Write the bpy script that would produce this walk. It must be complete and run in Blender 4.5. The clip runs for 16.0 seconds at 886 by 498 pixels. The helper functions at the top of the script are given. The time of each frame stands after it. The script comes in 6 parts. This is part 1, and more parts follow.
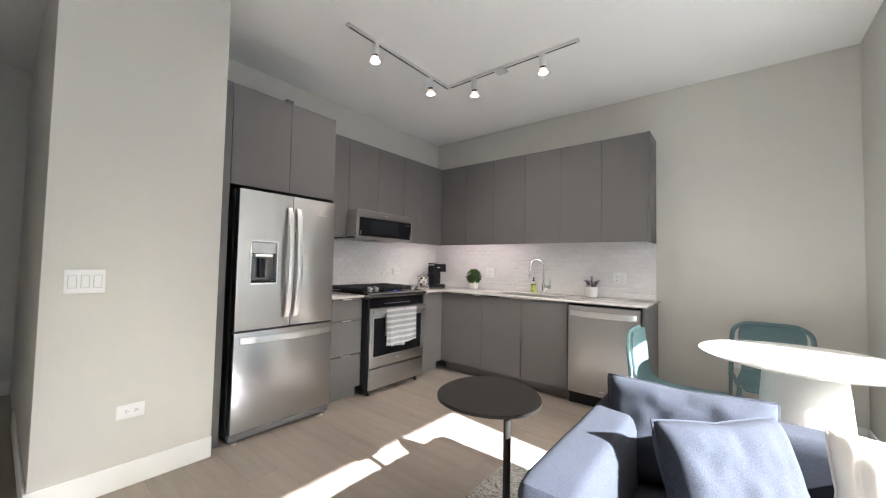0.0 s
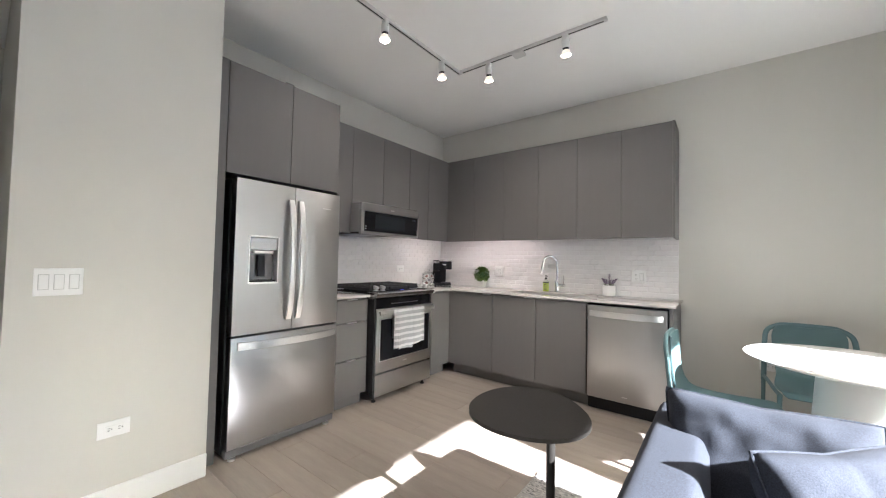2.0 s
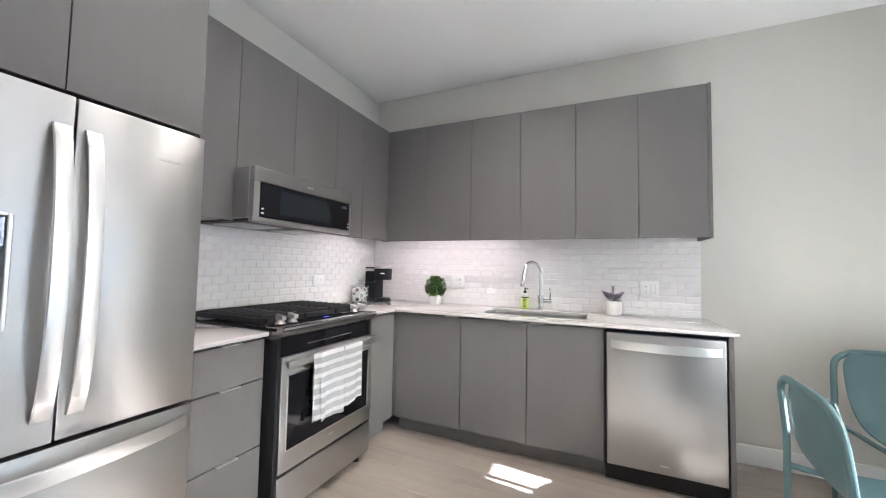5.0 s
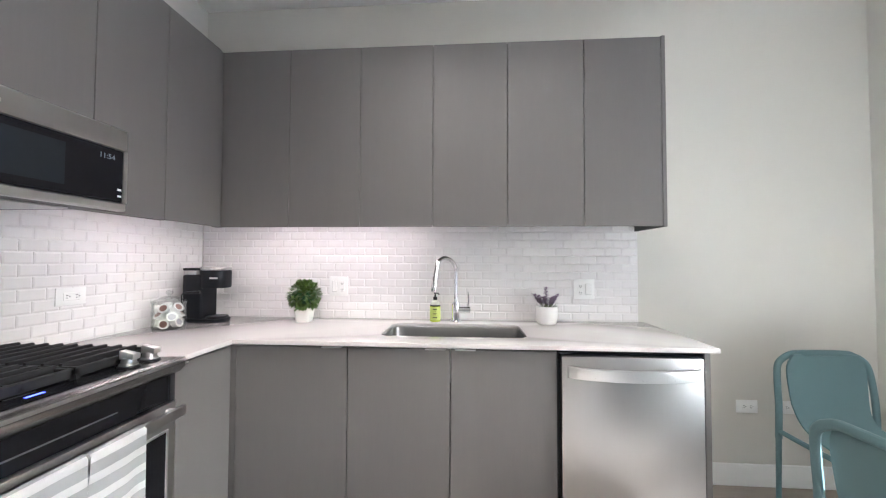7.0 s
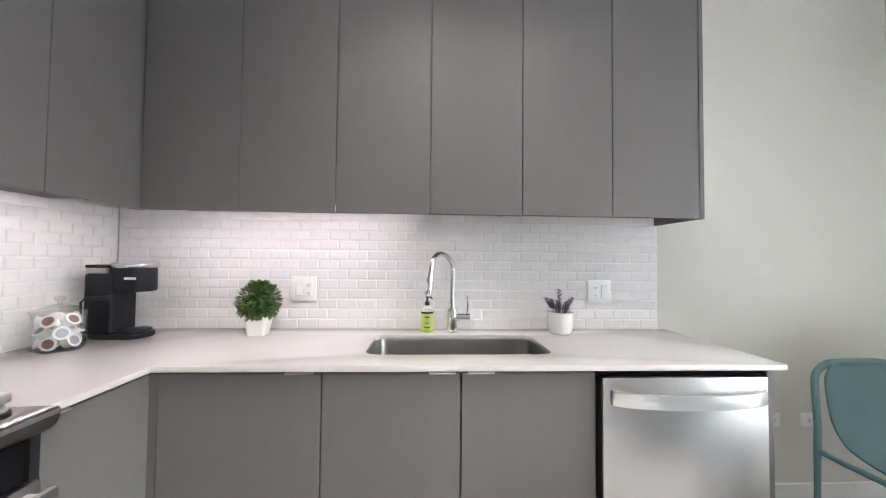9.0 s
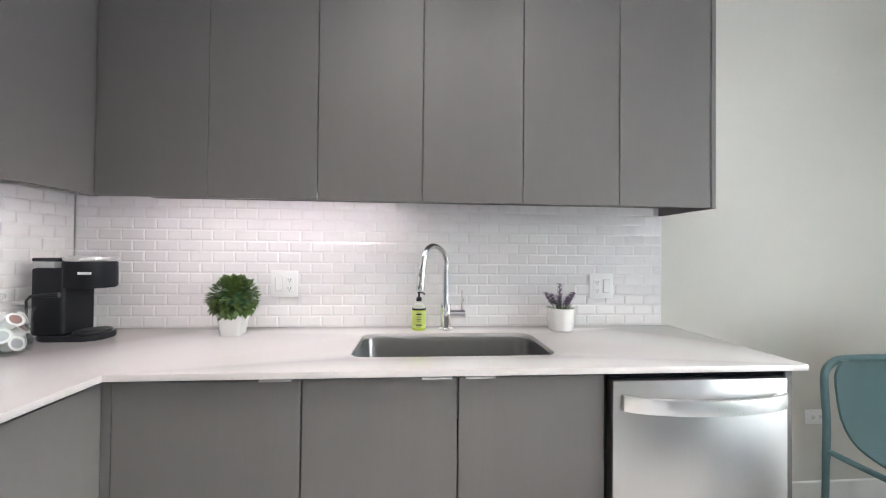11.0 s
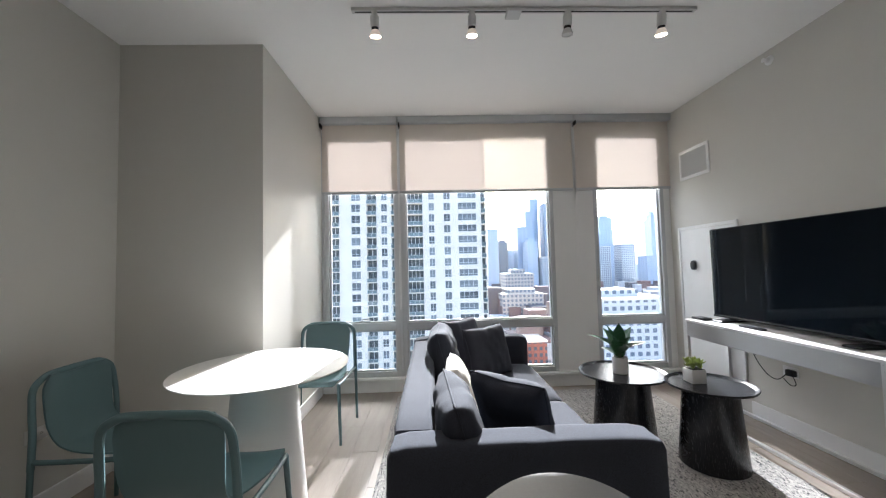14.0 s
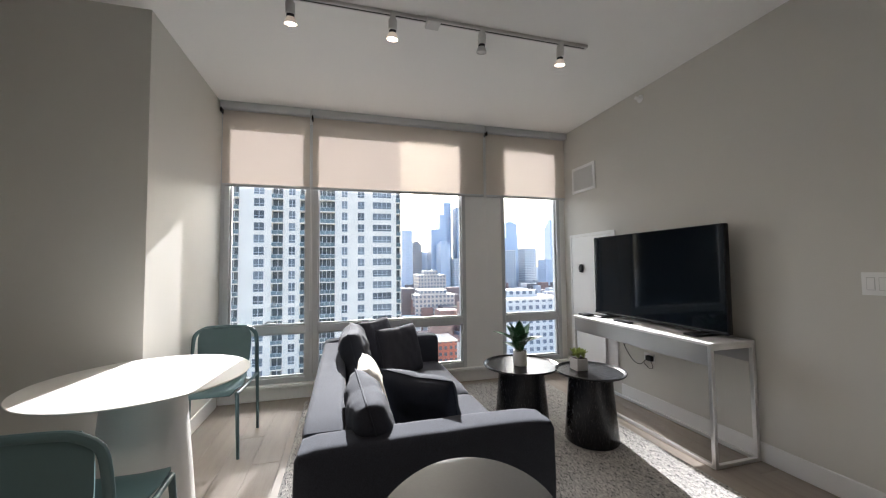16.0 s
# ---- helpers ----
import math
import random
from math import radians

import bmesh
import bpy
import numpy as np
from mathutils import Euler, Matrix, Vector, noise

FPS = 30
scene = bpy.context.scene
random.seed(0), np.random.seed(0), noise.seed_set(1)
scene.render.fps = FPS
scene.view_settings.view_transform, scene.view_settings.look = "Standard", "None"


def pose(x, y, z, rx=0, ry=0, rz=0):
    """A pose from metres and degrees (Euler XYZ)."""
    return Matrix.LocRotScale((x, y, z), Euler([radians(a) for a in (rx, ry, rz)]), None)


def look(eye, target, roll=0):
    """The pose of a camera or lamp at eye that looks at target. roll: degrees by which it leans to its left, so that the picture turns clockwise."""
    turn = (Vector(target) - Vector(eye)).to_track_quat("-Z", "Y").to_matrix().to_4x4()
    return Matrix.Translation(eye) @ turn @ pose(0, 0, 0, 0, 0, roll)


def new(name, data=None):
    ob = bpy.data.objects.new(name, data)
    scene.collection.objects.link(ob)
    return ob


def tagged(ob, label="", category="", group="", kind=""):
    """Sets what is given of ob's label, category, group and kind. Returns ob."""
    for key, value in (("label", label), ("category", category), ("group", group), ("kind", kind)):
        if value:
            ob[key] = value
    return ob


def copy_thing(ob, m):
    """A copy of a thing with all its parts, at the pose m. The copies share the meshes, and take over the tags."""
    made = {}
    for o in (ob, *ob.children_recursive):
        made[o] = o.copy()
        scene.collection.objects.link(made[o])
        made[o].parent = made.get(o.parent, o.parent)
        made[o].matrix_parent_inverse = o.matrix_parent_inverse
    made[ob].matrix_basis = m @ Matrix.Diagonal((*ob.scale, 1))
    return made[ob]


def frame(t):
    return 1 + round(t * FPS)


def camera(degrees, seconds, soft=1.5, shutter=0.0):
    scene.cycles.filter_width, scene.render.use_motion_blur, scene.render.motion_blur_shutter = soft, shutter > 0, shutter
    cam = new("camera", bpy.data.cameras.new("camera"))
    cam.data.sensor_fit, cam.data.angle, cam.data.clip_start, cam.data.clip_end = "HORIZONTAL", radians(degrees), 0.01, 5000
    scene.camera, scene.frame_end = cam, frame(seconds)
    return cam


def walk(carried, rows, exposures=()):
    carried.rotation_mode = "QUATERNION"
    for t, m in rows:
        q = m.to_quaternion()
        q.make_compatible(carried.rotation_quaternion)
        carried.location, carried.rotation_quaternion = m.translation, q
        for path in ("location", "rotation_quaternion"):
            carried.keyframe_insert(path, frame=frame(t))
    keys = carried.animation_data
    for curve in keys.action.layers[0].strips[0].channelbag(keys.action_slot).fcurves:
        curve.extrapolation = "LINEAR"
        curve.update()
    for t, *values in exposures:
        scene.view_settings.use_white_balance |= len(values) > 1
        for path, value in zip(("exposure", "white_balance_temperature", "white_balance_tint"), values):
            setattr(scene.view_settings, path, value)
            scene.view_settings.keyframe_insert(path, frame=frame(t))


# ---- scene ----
cam = camera(101.6, 16.0, soft=1.15)
PATH = [
    (0, (0.329, 0.409, 1.215), (-0.926, 1.966, 1.297), 1.2),
    (0.5, (0.267, 0.422, 1.21), (-0.987, 1.98, 1.289), 1.2),
    (1, (0.17, 0.441, 1.212), (-1.079, 2.004, 1.287), 1.3),
    (1.5, (0.124, 0.444, 1.211), (-1.11, 2.016, 1.284), 1.2),
    (2, (0.076, 0.479, 1.215), (-1.151, 2.058, 1.281), 1.2),
    (2.5, (-0.059, 0.61, 1.234), (-1.272, 2.199, 1.281), 1.3),
    (3, (-0.206, 0.743, 1.235), (-1.403, 2.344, 1.288), 1.3),
    (3.5, (-0.355, 0.883, 1.226), (-1.54, 2.493, 1.295), 1.5),
    (6, (-1.155, 1.686, 1.25), (-1.541, 3.648, 1.325), 0.3),
    (6.5, (-1.233, 1.931, 1.278), (-1.447, 3.919, 1.323), 0.1),
    (7, (-1.236, 2.094, 1.275), (-1.372, 4.088, 1.335), 0.2),
    (7.5, (-1.27, 2.223, 1.286), (-1.307, 4.222, 1.33), 0.1),
    (8, (-1.324, 2.358, 1.268), (-1.29, 4.357, 1.325), 0.4),
    (8.5, (-1.387, 2.423, 1.277), (-1.293, 4.42, 1.324), 0.2),
    (9, (-1.432, 2.474, 1.256), (-1.341, 4.471, 1.319), 0.6),
    (11.5, (-1.443, 2.61, 1.254), (-1.235, 4.599, 1.273), 0.5),
    (12, (-1.324, 2.59, 1.254), (-0.496, 4.41, 1.327), 0.1),
    (12.5, (-1.359, 2.5, 1.282), (0.074, 3.893, 1.358), 0.2),
    (13, (-1.389, 2.358, 1.253), (0.42, 3.205, 1.356), -0.7),
    (13.5, (-1.425, 2.236, 1.262), (0.549, 2.541, 1.369), -1.2),
    (14, (-1.453, 2.16, 1.289), (0.543, 2.099, 1.385), -1.4),
    (14.5, (-1.486, 2.141, 1.311), (0.49, 1.845, 1.393), -1.2),
    (15, (-1.487, 2.154, 1.301), (0.462, 1.717, 1.388), -1.1),
    (15.5, (-1.493, 2.163, 1.301), (0.439, 1.652, 1.386), -0.9),
    (16, (-1.497, 2.171, 1.285), (0.43, 1.644, 1.378), -0.6),
]
EXPOSURES = [(0.0, 3.44, 5700, 10), (2.5, 3.44, 5650, 10), (3.5, 3.6, 5550, 10), (6.0, 4.0, 5400, 10), (9.0, 3.83, 5400, 9), (11.5, 3.83, 5350, 8), (12.0, 3.5, 5350, 8), (12.5, 2.5, 5200, 8), (13.5, 2.08, 5450, 10), (14.5, 2.2, 5850, 11), (16.0, 1.9, 5950, 12)]
walk(cam, [(t, look(eye, target, roll)) for t, eye, target, roll in PATH], EXPOSURES)

# ---- world, sun, exposure ----
SUN_TO = Vector((1.0, -0.105, 0.54)).normalized()
world = bpy.data.worlds.new("sky")
scene.world = world
world.use_nodes = True
wn = world.node_tree
sky = wn.nodes.new("ShaderNodeTexSky")
sky.sky_type = 'NISHITA'
sky.sun_disc = False
sky.sun_elevation = math.asin(SUN_TO.z)
sky.sun_rotation = math.atan2(SUN_TO.x, SUN_TO.y)
sky.air_density, sky.dust_density, sky.ozone_density = 1.0, 4.0, 1.0
wn.nodes["Background"].inputs["Strength"].default_value = 0.15
wn.links.new(sky.outputs[0], wn.nodes["Background"].inputs["Color"])
sun = new("sun", bpy.data.lights.new("sun", 'SUN'))
sun.data.energy, sun.data.angle, sun.data.color = 5.0, radians(0.5), (1.0, 0.95, 0.88)
sun.matrix_world = look(SUN_TO * 60, (0, 0, 0))


# ---- mesh helpers ----
ORIGIN = {}


def thing(name, base, label, category, group="", rz=0.0, world_built=True, kind=""):
    ob = new(name)
    ob.matrix_world = pose(*base, 0, 0, rz)
    ob.empty_display_size = 0.05
    if world_built:
        ORIGIN[ob] = Vector(base)
    return tagged(ob, label, category, group, kind)


def link_mesh(name, bm, material, smooth=30):
    me = bpy.data.meshes.new(name)
    bmesh.ops.recalc_face_normals(bm, faces=bm.faces[:])
    bm.to_mesh(me)
    bm.free()
    me.materials.append(material)
    if smooth:
        me.shade_smooth()
        me.set_sharp_from_angle(angle=radians(smooth))
    return new(name, me)


def part(name, bm, material, parent, label="", smooth=30):
    """One mesh under a thing or a part. Things built in world coordinates shift to their base."""
    root = parent
    while root.parent:
        root = root.parent
    if root in ORIGIN:
        bmesh.ops.translate(bm, verts=bm.verts[:], vec=-ORIGIN[root])
    ob = link_mesh(name, bm, material, smooth)
    ob.parent = parent
    if label:
        ob["label"] = label
    return ob


def solid(name, bm, material, label="", category="", group="", kind="", smooth=30):
    """A top-level thing of a single mesh, with its origin at its base."""
    lo = Vector((min(v.co.x for v in bm.verts), min(v.co.y for v in bm.verts), min(v.co.z for v in bm.verts)))
    hi = Vector((max(v.co.x for v in bm.verts), max(v.co.y for v in bm.verts), lo.z))
    c = (lo + hi) / 2
    bmesh.ops.translate(bm, verts=bm.verts[:], vec=-c)
    ob = link_mesh(name, bm, material, smooth)
    ob.location = c
    return tagged(ob, label, category, group, kind)


def box(x0, x1, y0, y1, z0, z1, bevel=0.0, seg=1, bm=None):
    own = bmesh.new()
    bmesh.ops.create_cube(own, size=1.0)
    for v in own.verts:
        v.co = Vector(((x0 + x1) / 2 + v.co.x * (x1 - x0), (y0 + y1) / 2 + v.co.y * (y1 - y0), (z0 + z1) / 2 + v.co.z * (z1 - z0)))
    if bevel:
        bmesh.ops.bevel(own, geom=own.edges[:], offset=bevel, segments=seg, profile=0.5, affect='EDGES')
    return merge(bm, own)


def merge(bm, own):
    if bm is None:
        return own
    me = bpy.data.meshes.new("tmp")
    own.to_mesh(me)
    own.free()
    bm.from_mesh(me)
    bpy.data.meshes.remove(me)
    return bm


def lathe(profile, steps=40, centre=(0, 0, 0), bm=None, cap=False):
    """A turned body: profile is a list of (radius, height)."""
    own = bmesh.new()
    rings = []
    for r, z in profile:
        if r < 1e-5:
            rings.append([own.verts.new((centre[0], centre[1], centre[2] + z))])
        else:
            rings.append([own.verts.new((centre[0] + r * math.cos(2 * math.pi * i / steps), centre[1] + r * math.sin(2 * math.pi * i / steps), centre[2] + z)) for i in range(steps)])
    for a, b in zip(rings, rings[1:]):
        for i in range(steps):
            j = (i + 1) % steps
            if len(a) == 1 and len(b) == 1:
                continue
            if len(a) == 1:
                own.faces.new((a[0], b[i], b[j]))
            elif len(b) == 1:
                own.faces.new((a[i], a[j], b[0]))
            else:
                own.faces.new((a[i], a[j], b[j], b[i]))
    if cap:
        for ring in (rings[0], rings[-1]):
            if len(ring) > 2:
                own.faces.new(ring)
    return merge(bm, own)


def tube(points, radius, steps=12, bm=None, flat=1.0, closed=False):
    """A round bar along a line of points; radius is a number or one for each point."""
    pts = [Vector(p) for p in points]
    n = len(pts)
    rad = radius if isinstance(radius, (list, tuple)) else [radius] * n
    own = bmesh.new()
    rings, up = [], None
    for i, p in enumerate(pts):
        if closed:
            d = (pts[(i + 1) % n] - pts[i - 1]).normalized()
        else:
            d = (pts[min(i + 1, n - 1)] - pts[max(i - 1, 0)]).normalized()
        if up is None:
            up = Vector((0, 0, 1)) if abs(d.z) < 0.9 else Vector((1, 0, 0))
        side = d.cross(up).normalized()
        up = side.cross(d).normalized()
        rings.append([own.verts.new(p + side * math.cos(2 * math.pi * k / steps) * rad[i] + up * math.sin(2 * math.pi * k / steps) * rad[i] * flat) for k in range(steps)])
    pairs = list(zip(rings, rings[1:])) + ([(rings[-1], rings[0])] if closed else [])
    for a, b in pairs:
        for k in range(steps):
            own.faces.new((a[k], a[(k + 1) % steps], b[(k + 1) % steps], b[k]))
    if not closed:
        own.faces.new(rings[0])
        own.faces.new(rings[-1])
    return merge(bm, own)


def arc(points, per=8):
    """A smooth line through the points."""
    pts = [Vector(p) for p in points]
    out = []
    for i in range(len(pts) - 1):
        p0, p1, p2, p3 = pts[max(i - 1, 0)], pts[i], pts[i + 1], pts[min(i + 2, len(pts) - 1)]
        for k in range(per):
            t = k / per
            out.append(0.5 * ((2 * p1) + (p2 - p0) * t + (2 * p0 - 5 * p1 + 4 * p2 - p3) * t * t + (3 * p1 - p0 - 3 * p2 + p3) * t ** 3))
    return out + [pts[-1]]


def prism(outline, z0, z1, bevel=0.0, seg=2):
    """An outline of (x, y) pulled up from z0 to z1."""
    bm = bmesh.new()
    low = [bm.verts.new((x, y, z0)) for x, y in outline]
    top = [bm.verts.new((x, y, z1)) for x, y in outline]
    n = len(low)
    rim = []
    for i in range(n):
        bm.faces.new((low[i], low[(i + 1) % n], top[(i + 1) % n], top[i]))
    f0, f1 = bm.faces.new(low[::-1]), bm.faces.new(top)
    if bevel:
        rim = list(f0.edges) + list(f1.edges)
        bmesh.ops.bevel(bm, geom=rim, offset=bevel, segments=seg, profile=0.5, affect='EDGES')
    return bm


def thicken(bm, t):
    """Gives an open sheet a second face at the distance t and closes its rim."""
    bm.normal_update()
    rim = [(e.verts[0], e.verts[1]) for e in bm.edges if len(e.link_faces) == 1]
    faces = bm.faces[:]
    twin = {v: bm.verts.new(v.co - v.normal * t) for v in bm.verts[:]}
    for f in faces:
        bm.faces.new([twin[v] for v in reversed(f.verts)])
    for a, b in rim:
        bm.faces.new((a, b, twin[b], twin[a]))
    return bm


def turned(bm, m):
    bmesh.ops.transform(bm, matrix=m, verts=bm.verts[:])
    return bm


def face_text(name, words, size, m, material, parent=None, depth=0.0006):
    cu = bpy.data.curves.new(name, 'FONT')
    cu.body, cu.size, cu.extrude, cu.align_x, cu.align_y = words, size, depth, 'CENTER', 'CENTER'
    cu.materials.append(material)
    tmp = new(name + "_c", cu)
    bpy.context.view_layer.update()
    me = bpy.data.meshes.new_from_object(tmp.evaluated_get(bpy.context.evaluated_depsgraph_get()))
    bpy.data.objects.remove(tmp)
    bpy.data.curves.remove(cu)
    bm = bmesh.new()
    bm.from_mesh(me)
    bpy.data.meshes.remove(me)
    turned(bm, m)
    return part(name, bm, material, parent, smooth=0)


# ---- materials ----
def mat(name, base, rough=0.5, metal=0.0, vary=0.06, scale=4.0, grain=60.0, grain_amount=0.04, bump=0.03, stretch=(1, 1, 1), rough_vary=0.06, per_object=0.0, coat=0.0, bump_dist=0.002, transmission=0.0, ior=1.45, space="Object"):
    """A surface with colour that varies at two scales, fine relief and uneven gloss."""
    m = bpy.data.materials.new(name)
    m.use_nodes = True
    nt = m.node_tree
    bs = nt.nodes["Principled BSDF"]
    tc = nt.nodes.new("ShaderNodeTexCoord")
    mp = nt.nodes.new("ShaderNodeMapping")
    mp.inputs["Scale"].default_value = stretch
    if space == "World":
        geo = nt.nodes.new("ShaderNodeNewGeometry")
        nt.links.new(geo.outputs["Position"], mp.inputs["Vector"])
    else:
        nt.links.new(tc.outputs["Object"], mp.inputs["Vector"])
    n1, n2 = nt.nodes.new("ShaderNodeTexNoise"), nt.nodes.new("ShaderNodeTexNoise")
    for n, s, d in ((n1, scale, 3), (n2, grain, 5)):
        n.inputs["Scale"].default_value, n.inputs["Detail"].default_value = s, d
        nt.links.new(mp.outputs[0], n.inputs["Vector"])

    def madd(sock, mul, add):
        k = nt.nodes.new("ShaderNodeMath")
        k.operation = 'MULTIPLY_ADD'
        k.inputs[1].default_value, k.inputs[2].default_value = mul, add
        nt.links.new(sock, k.inputs[0])
        return k.outputs[0]
    total = nt.nodes.new("ShaderNodeMath")
    total.operation = 'ADD'
    nt.links.new(madd(n1.outputs["Fac"], 2 * vary, 1 - vary), total.inputs[0])
    nt.links.new(madd(n2.outputs["Fac"], 2 * grain_amount, -grain_amount), total.inputs[1])
    value = total.outputs[0]
    if per_object:
        oi = nt.nodes.new("ShaderNodeObjectInfo")
        t2 = nt.nodes.new("ShaderNodeMath")
        t2.operation = 'ADD'
        nt.links.new(value, t2.inputs[0])
        nt.links.new(madd(oi.outputs["Random"], 2 * per_object, -per_object), t2.inputs[1])
        value = t2.outputs[0]
    hsv = nt.nodes.new("ShaderNodeHueSaturation")
    hsv.inputs["Color"].default_value = (*base, 1)
    nt.links.new(value, hsv.inputs["Value"])
    nt.links.new(hsv.outputs[0], bs.inputs["Base Color"])
    nt.links.new(madd(n2.outputs["Fac"], 2 * rough_vary, rough - rough_vary), bs.inputs["Roughness"])
    bs.inputs["Metallic"].default_value = metal
    bs.inputs["Coat Weight"].default_value = coat
    bs.inputs["Transmission Weight"].default_value = transmission
    bs.inputs["IOR"].default_value = ior
    if bump:
        b = nt.nodes.new("ShaderNodeBump")
        b.inputs["Strength"].default_value, b.inputs["Distance"].default_value = bump, bump_dist
        nt.links.new(n2.outputs["Fac"], b.inputs["Height"])
        nt.links.new(b.outputs[0], bs.inputs["Normal"])
    return m


def glow(name, colour, strength):
    m = bpy.data.materials.new(name)
    m.use_nodes = True
    bs = m.node_tree.nodes["Principled BSDF"]
    bs.inputs["Base Color"].default_value = (*colour, 1)
    bs.inputs["Emission Color"].default_value = (*colour, 1)
    bs.inputs["Emission Strength"].default_value = strength
    return m


wall_paint = mat("wall_paint", (0.605, 0.59, 0.545), 0.55, vary=0.02, scale=1.2, grain=240, grain_amount=0.012, bump=0.12, bump_dist=0.001, space="World")
ceiling_paint = mat("ceiling_paint", (0.89, 0.885, 0.865), 0.75, vary=0.02, scale=1.0, grain=200, grain_amount=0.012, bump=0.1, bump_dist=0.001, space="World")
trim_white = mat("trim_white", (0.80, 0.80, 0.79), 0.35, vary=0.02, grain=90, grain_amount=0.01, space="World")
cabinet_grey = mat("cabinet_grey", (0.138, 0.132, 0.128), 0.47, vary=0.03, scale=2, grain=14, grain_amount=0.05, stretch=(14, 14, 0.8), bump=0.03, space="World")
cabinet_inside = mat("cabinet_inside", (0.13, 0.12, 0.115), 0.6)
plank_mat = mat("plank", (0.315, 0.272, 0.232), 0.40, vary=0.20, scale=3.4, grain=26, grain_amount=0.14, stretch=(0.55, 6, 1), bump=0.06, per_object=0.07)
joint_dark = mat("joint_dark", (0.275, 0.237, 0.20), 0.8)
tile_white = mat("tile_white", (0.77, 0.75, 0.75), 0.20, vary=0.015, grain=25, grain_amount=0.01, bump=0.02, per_object=0.02)
grout = mat("grout", (0.80, 0.79, 0.785), 0.85, grain=300, space="World")
quartz = mat("quartz", (0.56, 0.535, 0.527), 0.05, vary=0.015, grain=180, grain_amount=0.02, bump=0.0, rough_vary=0.015, space="World")
steel = mat("steel", (0.50, 0.495, 0.49), 0.34, metal=1.0, vary=0.02, scale=1.5, grain=30, grain_amount=0.008, stretch=(60, 60, 0.6), bump=0.0, rough_vary=0.012, space="World")
steel_bright = mat("steel_bright", (0.82, 0.815, 0.81), 0.3, metal=1.0, vary=0.02, grain=30, grain_amount=0.02, stretch=(2, 2, 40), bump=0.0, space="World")
chrome = mat("chrome", (0.82, 0.82, 0.83), 0.06, metal=1.0, vary=0.01, grain_amount=0.01, bump=0.0, rough_vary=0.02)
black_plastic = mat("black_plastic", (0.018, 0.018, 0.02), 0.38, bump=0.02)
black_gloss = mat("black_gloss", (0.008, 0.008, 0.01), 0.05, bump=0.0, rough_vary=0.01)
cast_iron = mat("cast_iron", (0.022, 0.022, 0.024), 0.6, bump=0.25, grain=200)
white_plastic = mat("white_plastic", (0.82, 0.82, 0.81), 0.3, vary=0.01, grain_amount=0.01, bump=0.0)
dark_slot = mat("dark_slot", (0.03, 0.03, 0.03), 0.7, bump=0.0)
frame_alu = mat("frame_alu", (0.56, 0.575, 0.59), 0.4, metal=0.35, vary=0.02, grain=120, grain_amount=0.02, bump=0.02, space="World")
sofa_fabric = mat("sofa_fabric", (0.029, 0.033, 0.045), 0.95, vary=0.08, scale=9, grain=300, grain_amount=1.0, bump=0.25, bump_dist=0.001, space="World")
cream_fabric = mat("cream_fabric", (0.72, 0.68, 0.60), 0.95, vary=0.05, scale=9, grain=300, grain_amount=0.15, bump=0.4, space="World")
teal = mat("teal", (0.108, 0.178, 0.190), 0.45, vary=0.05, scale=8, grain=300, grain_amount=0.04, bump=0.08)
table_white = mat("table_white", (0.78, 0.77, 0.74), 0.35, vary=0.02, grain=200, grain_amount=0.01, bump=0.04)
stained_black = mat("stained_black", (0.016, 0.017, 0.020), 0.26, vary=0.2, scale=5, grain=30, grain_amount=0.3, stretch=(1, 14, 1), bump=0.25)
bronze_black = mat("bronze_black", (0.020, 0.018, 0.016), 0.45, vary=0.08, grain=120, bump=0.04)

for brushed in (steel, steel_bright):
    brushed.node_tree.nodes["Principled BSDF"].inputs["Anisotropic"].default_value = 0.6
    brushed.node_tree.nodes["Principled BSDF"].inputs["Anisotropic Rotation"].default_value = 0.25
for dull in (black_plastic, black_gloss, cast_iron, dark_slot):
    dull.node_tree.nodes["Principled BSDF"].inputs["Specular IOR Level"].default_value = 0.22

# ---- structure ----
CEIL = 2.885
N_Y, W_X, S_Y, E_X = 4.30, -2.93, -0.45, 2.39
COL_X, COL_Y = 1.06, 3.32


def structure(name, bm, material, label="", category=""):
    return solid(name, bm, material, label, category or name.split("_")[0], kind="structure", smooth=20)


structure("wall_north", box(W_X - 0.15, E_X + 0.2, N_Y, N_Y + 0.15, 0, CEIL), wall_paint, "warm grey painted plaster wall behind the kitchen", "wall")
structure("wall_west", box(W_X - 0.15, W_X, 1.30, N_Y, 0, CEIL), wall_paint, "warm grey painted wall behind the range", "wall")
structure("wall_nib", box(-3.6, -2.20, 0.55, 1.30, 0, CEIL), wall_paint, "warm grey painted wall beside the fridge", "wall")
structure("wall_column", box(COL_X, E_X + 0.2, COL_Y, N_Y, 0, CEIL), wall_paint, "warm grey painted boxed column beside the window", "wall")
structure("wall_south", box(-4.6, E_X + 0.2, S_Y - 0.15, S_Y, 0, CEIL), wall_paint, "warm grey painted wall behind the television", "wall")
structure("wall_hall_end", box(-4.75, -4.6, S_Y - 0.15, 0.55, 0, CEIL), wall_paint, "plain painted wall at the hall's end", "wall")
structure("wall_hall_side", box(-4.6, -3.6, 0.55, 0.70, 0, CEIL), wall_paint, "plain painted hall wall", "wall")
structure("ceiling", box(-4.75, E_X + 0.2, S_Y - 0.15, N_Y + 0.15, CEIL, CEIL + 0.15), ceiling_paint, "smooth white painted ceiling", "ceiling")

